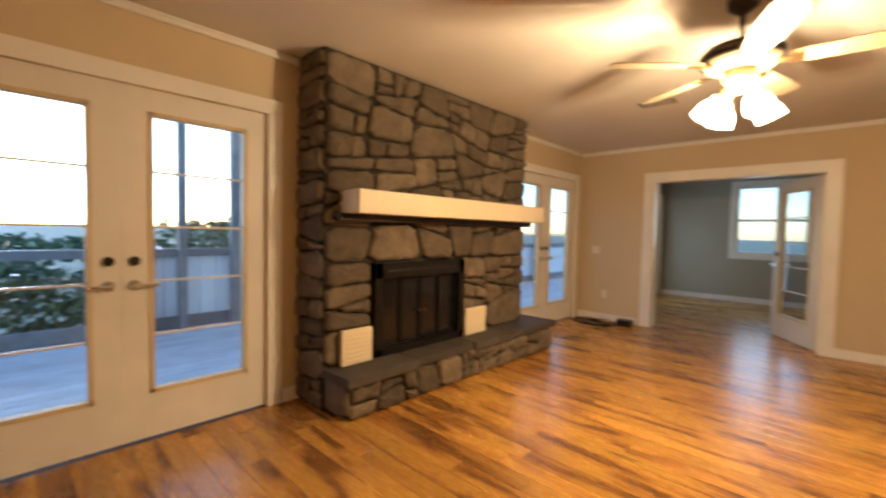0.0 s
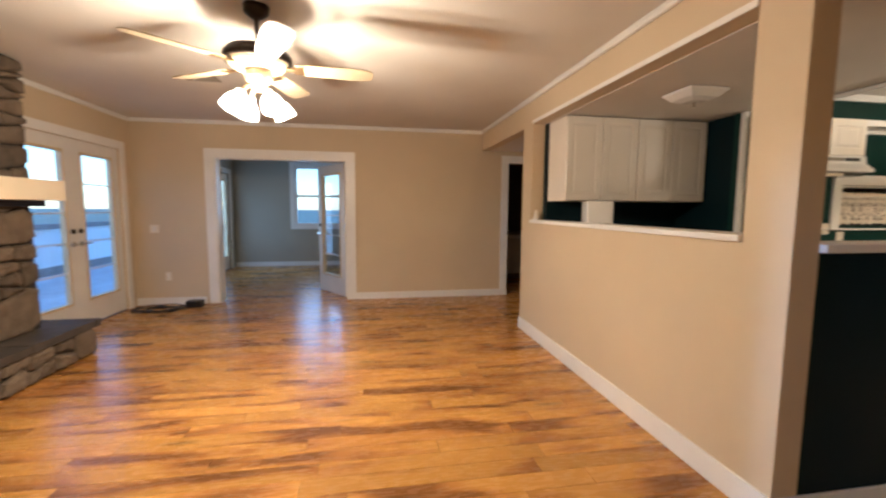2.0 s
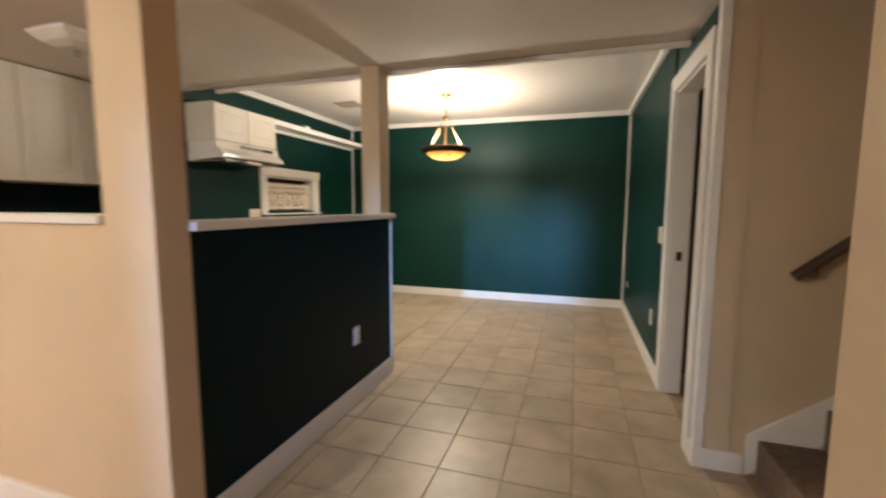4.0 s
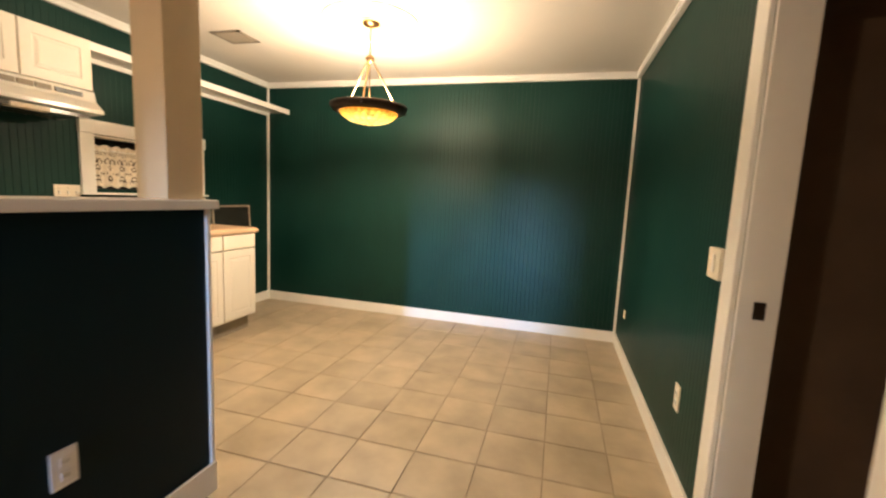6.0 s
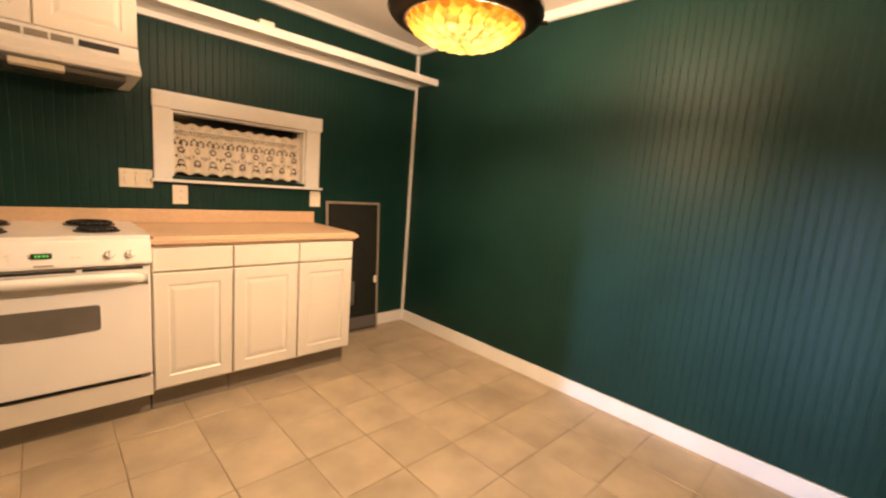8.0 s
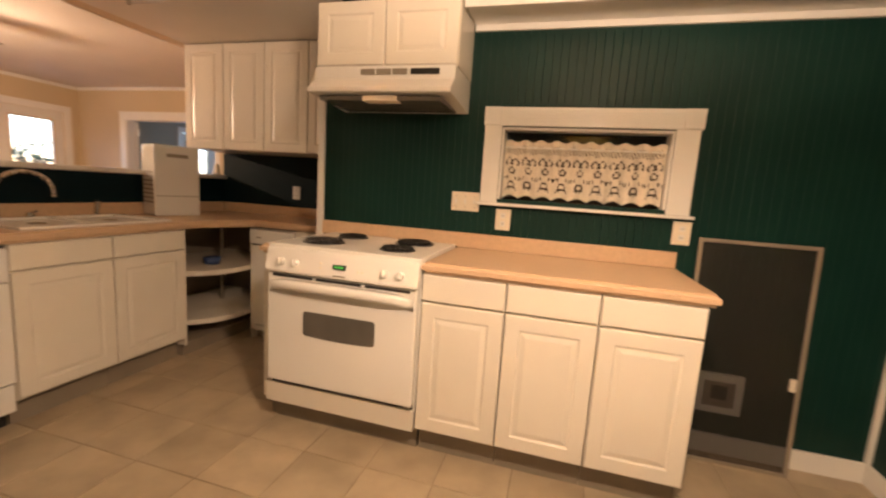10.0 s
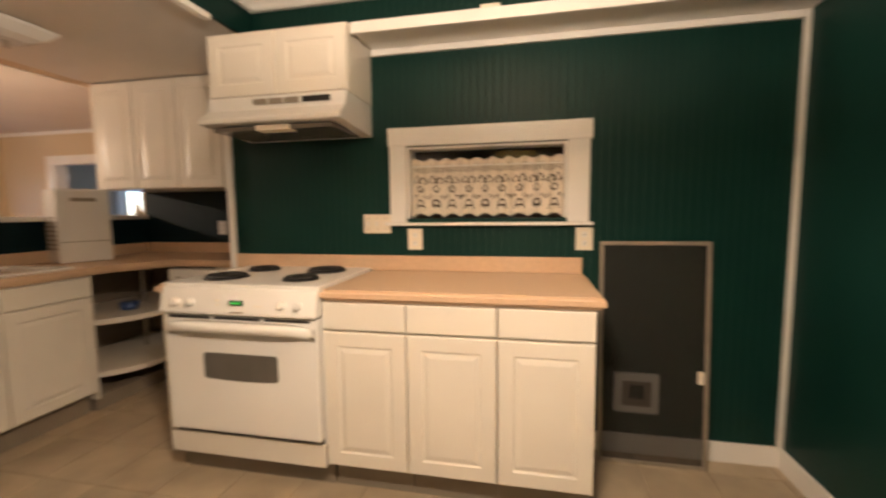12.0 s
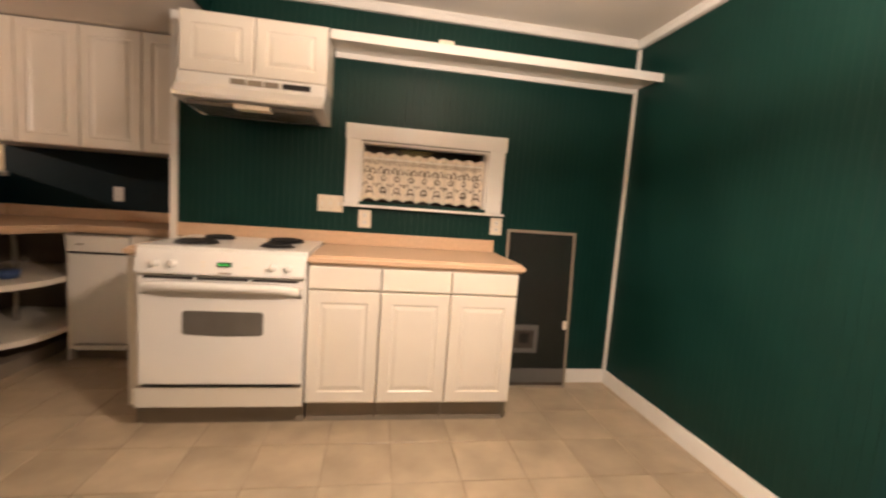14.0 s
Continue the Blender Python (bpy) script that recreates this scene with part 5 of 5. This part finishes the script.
part("sprayer_base", add_cyl(bmesh.new(), (0.195, 1.58, 0.9296), (0.195, 1.58, 0.95), 0.02, 0.014), M_CHROME, spr)
part("sprayer_head", add_cyl(bmesh.new(), (0.195, 1.58, 0.95), (0.215, 1.58, 1.03), 0.012, 0.017), M_CHROME, spr)
deh = thing("dehumidifier", "white upright dehumidifier standing on the counter corner", "dehumidifier")
DM = Matrix.Translation((0.31, 2.03, 0)) @ Matrix.Rotation(radians(-20), 4, "Z")
def dpart(name, b, m, bev, parent, label=""):
    bm = add_box(bmesh.new(), *b, bev)
    bm.transform(DM)
    return part(name, bm, m, parent, label)
dpart("case", (-0.11, 0.11, -0.15, 0.15, 0.9296, 1.43), M_APPL, 0.02, deh)
dpart("handle_recess", (0.1095, 0.1115, -0.07, 0.07, 1.345, 1.37), M_KICK, 0, deh)
for k in range(8):
    dpart("louver", (-0.09, 0.09, -0.1515, -0.15, 1.02 + 0.03 * k, 1.032 + 0.03 * k), M_KICK, 0, deh)
dpart("tank_line", (0.1095, 0.111, -0.14, 0.14, 1.07, 1.075), M_KICK, 0, deh)

for x0, x1 in ((0.139, 0.88), (0.88, 1.632)):
    upper_unit(x0, x1, 2.335, KY - 0.001, 1.44, LZ - 0.004, 2, "white two-door wall cabinet hung below the kitchen ceiling")

# small things on the ledge and ceilings
nl = thing("air_freshener", "small cream cone air freshener on the pass-through ledge", "air freshener")
part("cone", add_lathe(bmesh.new(), 0.03, 2.74, [(0.0, 1.2475), (0.032, 1.2475), (0.034, 1.272), (0.026, 1.287), (0.018, 1.337), (0.012, 1.347), (0.0, 1.347)], 18), M_PLATE, nl, smooth=True)
part("base", add_lathe(bmesh.new(), 0.03, 2.74, [(0.034, 1.2473), (0.037, 1.253), (0.036, 1.261), (0.0345, 1.261)], 18), M_WHITE, nl)
kl = thing("kitchen_ceiling_light", "square white glass flush ceiling light, unlit", "ceiling light")
bm = bmesh.new()
rings = []
for s, z in ((0.155, LZ - 0.001), (0.15, LZ - 0.015), (0.11, LZ - 0.055), (0.06, LZ - 0.075)):
    rings.append([bm.verts.new((0.72 + s * a, 1.44 + s * b, z)) for a, b in ((-1, -1), (0, -1.06), (1, -1), (1.06, 0), (1, 1), (0, 1.06), (-1, 1), (-1.06, 0))])
for a, b in zip(rings, rings[1:]):
    for i in range(8):
        bm.faces.new((a[i], a[(i + 1) % 8], b[(i + 1) % 8], b[i]))
bm.faces.new(rings[-1])
part("glass", bm, M_APPL, kl)
part("finial", add_cyl(bmesh.new(), (0.72, 1.44, LZ - 0.11), (0.72, 1.44, LZ - 0.074), 0.012, seg=12), M_CHROME, kl)


def ceiling_vent(name, x0, x1, y0, y1, z, label, n=9):
    th = thing(name, label, "vent")
    bm = bmesh.new()
    for b in ((x0, x0 + 0.025, y0, y1), (x1 - 0.025, x1, y0, y1), (x0, x1, y0, y0 + 0.025), (x0, x1, y1 - 0.025, y1)):
        add_box(bm, b[0], b[1], b[2], b[3], z - 0.008, z - 0.0005)
    part("frame", bm, M_KICK, th)
    part("backing", add_box(bmesh.new(), x0 + 0.025, x1 - 0.025, y0 + 0.025, y1 - 0.025, z - 0.0015, z - 0.0005), M_DARK, th)
    for k in range(n):
        y = y0 + 0.03 + (y1 - y0 - 0.06) * (k + 0.5) / n
        part("slat", add_box(bmesh.new(), x0 + 0.025, x1 - 0.025, y - 0.004, y + 0.004, z - 0.009, z - 0.002), M_KICK, th)


ceiling_vent("ceiling_vent", 3.23, 3.47, 1.08, 1.34, DZ, "grey-brown metal vent in the dining ceiling")
ceiling_vent("ceiling_vent", VENT[0] - 0.15, VENT[0] + 0.15, VENT[1] - 0.08, VENT[1] + 0.08, CZ, "grey metal vent in the living room ceiling", 6)

# cable heap and box in the far corner
cable = thing("cable_coil", "loose coil of black cable on the wood floor", "cable")
for k in range(6):
    rr = random.Random(k)
    cx, cy = -4.42 + rr.uniform(-0.06, 0.06), 4.45 + rr.uniform(-0.05, 0.05)
    rx, ry = rr.uniform(0.2, 0.32), rr.uniform(0.12, 0.2)
    pts = [Vector((cx + rx * math.cos(t * math.pi / 9 + k), cy + ry * math.sin(t * math.pi / 9 + k), 0.008 + 0.007 * k + 0.006 * math.sin(t * 2.1 + k))) for t in range(17)]
    part("loop", add_tube(bmesh.new(), pts, 0.006, 6), M_CABLE, cable)
dbx = thing("router_box", "small dark electronic box on the floor by the doorway", "box")
part("case", add_box(bmesh.new(), -4.16, -3.97, 4.6, 4.75, 0.0, 0.085, 0.008), M_BLACK, dbx)
part("lead", add_tube(bmesh.new(), [Vector((-4.16, 4.68, 0.02)), Vector((-4.3, 4.66, 0.008)), Vector((-4.45, 4.72, 0.008)), Vector((-4.62, 4.76, 0.02))], 0.005, 6), M_CABLE, dbx)

# strike plate in the dining doorway
sp = thing("strike_plate", "small dark metal strike plate in the door jamb", "strike plate")
part("plate", add_box(bmesh.new(), RD[1] - 0.019, RD[1] - 0.0165, -2.0, -1.965, 0.92, 0.98), M_BRONZE, sp)

# ---- stairs ----
stair = thing("staircase", "carpeted brown staircase rising beside the dining room", "stairs")
for k in range(11):
    y1 = -2.17 - 0.25 * k
    part("step", add_box(bmesh.new(), 0.173, 1.204, y1 - 0.285, y1, max(0.0, 0.19 * k - 0.03), 0.19 * (k + 1), 0.018), M_CARPET, stair)
bm = bmesh.new()
pr = [(-2.13, 0.0), (-2.13, 0.2), (-4.55, 0.2 + 2.42 * 0.75), (-4.55, 1.7)]
e0 = [bm.verts.new((1.2195, y, z)) for y, z in pr]
e1 = [bm.verts.new((1.205, y, z)) for y, z in pr]
bm.faces.new(e0), bm.faces.new(e1[::-1])
for i in range(4):
    bm.faces.new((e0[i], e1[i], e1[(i + 1) % 4], e0[(i + 1) % 4]))
part("skirt_board", bm, M_WHITE, stair)
rail = thing("handrail", "dark stained wooden handrail on the stair wall", "handrail")
bm = bmesh.new()
add_tube(bm, [Vector((1.165, -2.24, 0.975)), Vector((1.165, -4.2, 0.975 + 1.96 * 0.86))], 0.024, 12)
part("rail", bm, M_RAILW, rail, smooth=True)
for y in (-2.32, -3.3):
    z = 0.975 + (-2.24 - y) * 0.86
    part("bracket", add_tube(bmesh.new(), [Vector((1.221, y, z - 0.07)), Vector((1.165, y, z - 0.06)), Vector((1.165, y, z - 0.015))], 0.007), M_BRASS, rail)

# ---- hall room ----
hc = thing("hall_cabinet", "pale grey low cabinet in the dark hall room", "cabinet")
part("body", add_box(bmesh.new(), 0.3, 1.8, 6.35, 6.98, 0.1, 0.86), M_CAB, hc)
part("toe_kick", add_box(bmesh.new(), 0.3, 1.8, 6.42, 6.98, 0.0, 0.099), M_KICK, hc)
part("top", add_box(bmesh.new(), 0.28, 1.82, 6.32, 6.98, 0.861, 0.9, 0.006), M_KICK, hc)
for k in range(3):
    raised_door(hc, "y", 6.35, 0.31 + 0.5 * k, 0.79 + 0.5 * k, 0.12, 0.85)

# ---- outdoors ----
structure(box("ground", -400, 400, -400, 400, -0.75, -0.7, M_GROUND), "grassy ground around the house", "ground")
deck = thing("deck", "pale grey boarded deck outside the French doors", "deck")
for k in range(22):
    x0 = -4.98 - 0.142 * (k + 1)
    part("board", add_box(bmesh.new(), x0, x0 + 0.136, -6, 10.5, -0.06, -0.03, 0.002), M_DECK, deck)
part("joists", add_box(bmesh.new(), -8.1, -4.98, -6, 10.5, -0.699, -0.061), M_POST, deck)
rail2 = thing("porch_railing", "weathered grey porch railing with posts and pale boarded panels", "railing")
part("top_rail", add_box(bmesh.new(), -8.06, -7.92, -6, 10.5, 0.9, 1.0, 0.005), M_POST, rail2)
part("kick_board", add_box(bmesh.new(), -8.03, -7.97, -6, 10.5, -0.02, 0.14, 0.004), M_POST, rail2)
for k in range(54):
    y = -0.42 + 0.2 * k
    part("panel_board", add_box(bmesh.new(), -8.01, -7.985, y, y + 0.192, 0.141, 0.899, 0.004), M_SIDING, rail2)
for y, w in ((-5.9, 0.11), (-3.9, 0.11), (-1.9, 0.11), (-0.45, 0.3), (0.1, 0.09), (0.72, 0.11), (2.5, 0.11), (4.5, 0.11), (6.5, 0.11), (8.5, 0.11)):
    part("post", add_box(bmesh.new(), -7.91, -7.8, y, y + w, -0.03, 2.75, 0.004), M_POST, rail2)
part("beam", add_box(bmesh.new(), -8.03, -7.79, -6, 10.5, 2.751, 2.95), M_POST, rail2)

# low hedge behind the railing
g = random.Random(77)
vs, fs = [], []
for k in range(9000):
    p = Vector((g.uniform(-9.9, -8.6), g.uniform(-7.5, 2.0), 0))
    p.z = -0.7 + 1.9 * g.random() ** 0.6 * (0.85 + 0.15 * math.sin(p.y * 2.3) + g.gauss(0, 0.04))
    n = Vector((g.gauss(0, 1) + 0.4, g.gauss(0, 1), g.gauss(0, 1) + 0.5)).normalized()
    t = n.orthogonal().normalized() * g.uniform(0.04, 0.09)
    q = n.cross(t) * 0.6
    i = len(vs)
    vs += [tuple(p - t), tuple(p + q), tuple(p + t), tuple(p - q)]
    fs.append((i, i + 1, i + 2, i + 3))
me = bpy.data.meshes.new("hedge")
me.from_pydata(vs, [], fs)
me.materials.append(M_LEAF)
tagged(new("hedge", me), "leafy grey-green hedge growing behind the porch railing", "hedge", kind="stuff")


def tree(x, y, h, r, seed):
    g = random.Random(seed)
    th = thing("tree", "leafy green tree beyond the deck", "tree", "garden trees")
    bm = bmesh.new()
    add_cyl(bm, (x, y, -0.7), (x + 0.1, y, h * 0.5), 0.16, 0.1, 10)
    tips = []
    for k in range(7):
        a = g.uniform(0, 6.28)
        z = h * g.uniform(0.3, 0.5)
        tip = Vector((x + r * 0.7 * math.cos(a), y + r * 0.7 * math.sin(a), z + h * g.uniform(0.15, 0.4)))
        add_cyl(bm, (x + 0.08, y, z), tip, 0.06, 0.02, 6)
        tips.append(tip)
    part("trunk", bm, M_BARK, th)
    vs, fs = [], []
    for k in range(2600):
        c = g.choice(tips)
        p = c + Vector((g.gauss(0, r * 0.3), g.gauss(0, r * 0.3), g.gauss(0, h * 0.13)))
        n = Vector((g.gauss(0, 1), g.gauss(0, 1), g.gauss(0, 1))).normalized()
        t = n.orthogonal().normalized() * g.uniform(0.07, 0.15)
        s = n.cross(t) * 0.6
        i = len(vs)
        vs += [p - t, p + s, p + t, p - s]
        fs.append((i, i + 1, i + 2, i + 3))
    me = bpy.data.meshes.new("crown")
    me.from_pydata([tuple(v) for v in vs], [], fs)
    me.materials.append(M_LEAF)
    cr = new("crown", me)
    cr.parent = th


for i, (x, y, h, r) in enumerate(((-15, -9, 2.6, 2.4), (-20, -1.2, 0.9, 2.8), (-17, 5, 1.5, 2.6), (-19, 10, 2.4, 3), (-22, -12, 4, 3))):
    tree(x, y, h, r, i + 3)

# ---- floor pieces ----


def bevelled_slab(name, lx, ly, h, c, material):
    """A unit piece with a chamfered upper edge; its corner is at the origin and its top at z = 0."""
    me = bpy.data.meshes.new(name)
    v = [(x, y, z) for z, i in ((-h, 0), (-c, 0), (0, c)) for x, y in ((i, i), (lx - i, i), (lx - i, ly - i), (i, ly - i))]
    f = [(8, 9, 10, 11)]
    for b in (0, 4):
        f += [(b + k, b + (k + 1) % 4, b + 4 + (k + 1) % 4, b + 4 + k) for k in range(4)]
    me.from_pydata(v, [], f)
    me.materials.append(material)
    return me


PL, PW = 1.22, 0.128
plank_full = bevelled_slab("plank", PL - 0.0012, PW - 0.0012, 0.005, 0.0009, M_WOOD)
cut_planks = {}
far_v, far_f = [], []


def lay_planks(parent, x0, x1, y0, y1, joined=False, seed=1):
    g = random.Random(seed)
    row, y = 0, y0
    while y < y1 - 0.01:
        x = x0 - g.uniform(0.05, PL - 0.1)
        while x < x1 - 0.002:
            a, b = max(x, x0), min(x + PL, x1)
            if b - a > 0.02:
                w = min(PW, y1 - y)
                if abs(b - a - PL) < 1e-6 and w == PW:
                    me = plank_full
                else:
                    key = (round(b - a, 2), round(w, 3))
                    if key not in cut_planks:
                        cut_planks[key] = bevelled_slab("plank", key[0] - 0.0012, key[1] - 0.0012, 0.005, 0.0009, M_WOOD)
                    me = cut_planks[key]
                if joined:
                    i = len(far_v)
                    far_v.extend((v.co.x + a, v.co.y + y, v.co.z) for v in me.vertices)
                    far_f.extend(tuple(k + i for k in p.vertices) for p in me.polygons)
                else:
                    ob = new("plank", me)
                    ob.parent, ob.location = parent, (a, y, 0)
            x += PL
        y += PW
        row += 1


lay_planks(floor_wood, WX, -0.001, RY, FY, seed=3)
lay_planks(floor_wood, -4.74, 0.1, FY, RYB, True, seed=4)
lay_planks(floor_wood, 0.0, 1.9, 2.95, FY, True, seed=5)
lay_planks(floor_wood, 0.22, 1.9, FY, 7.0, True, seed=6)
me = bpy.data.meshes.new("planks_far")
me.from_pydata(far_v, [], far_f)
me.materials.append(M_WOOD)
far = new("planks_far", me)
far.parent = floor_wood
far["kind"] = "stuff"

TP = 0.312
tile_full = bevelled_slab("tile", TP - 0.0045, TP - 0.0045, 0.006, 0.0018, M_TILE)
cut_tiles = {}
for i in range(-5, 13):
    for j in range(-7, 13):
        x0, y0 = 1.12 + TP * i, -0.718 + TP * j
        a, b = max(x0, 0.004), min(x0 + TP, GX)
        c, d = max(y0, -2.13), min(y0 + TP, 2.9)
        if b - a < 0.03 or d - c < 0.03:
            continue
        if a > 1.7 and c > SY or a > 1.3 and d < RY:
            continue
        if b - a > TP - 1e-4 and d - c > TP - 1e-4:
            me = tile_full
        else:
            key = (round(b - a, 3), round(d - c, 3))
            if key not in cut_tiles:
                cut_tiles[key] = bevelled_slab("tile", key[0] - 0.0045, key[1] - 0.0045, 0.006, 0.0018, M_TILE)
            me = cut_tiles[key]
        ob = new("tile", me)
        ob.parent, ob.location = floor_tile, (a + 0.0022, c + 0.0022, 0.0015 * noise.noise(Vector((i * 3.1, j * 2.7, 0))))
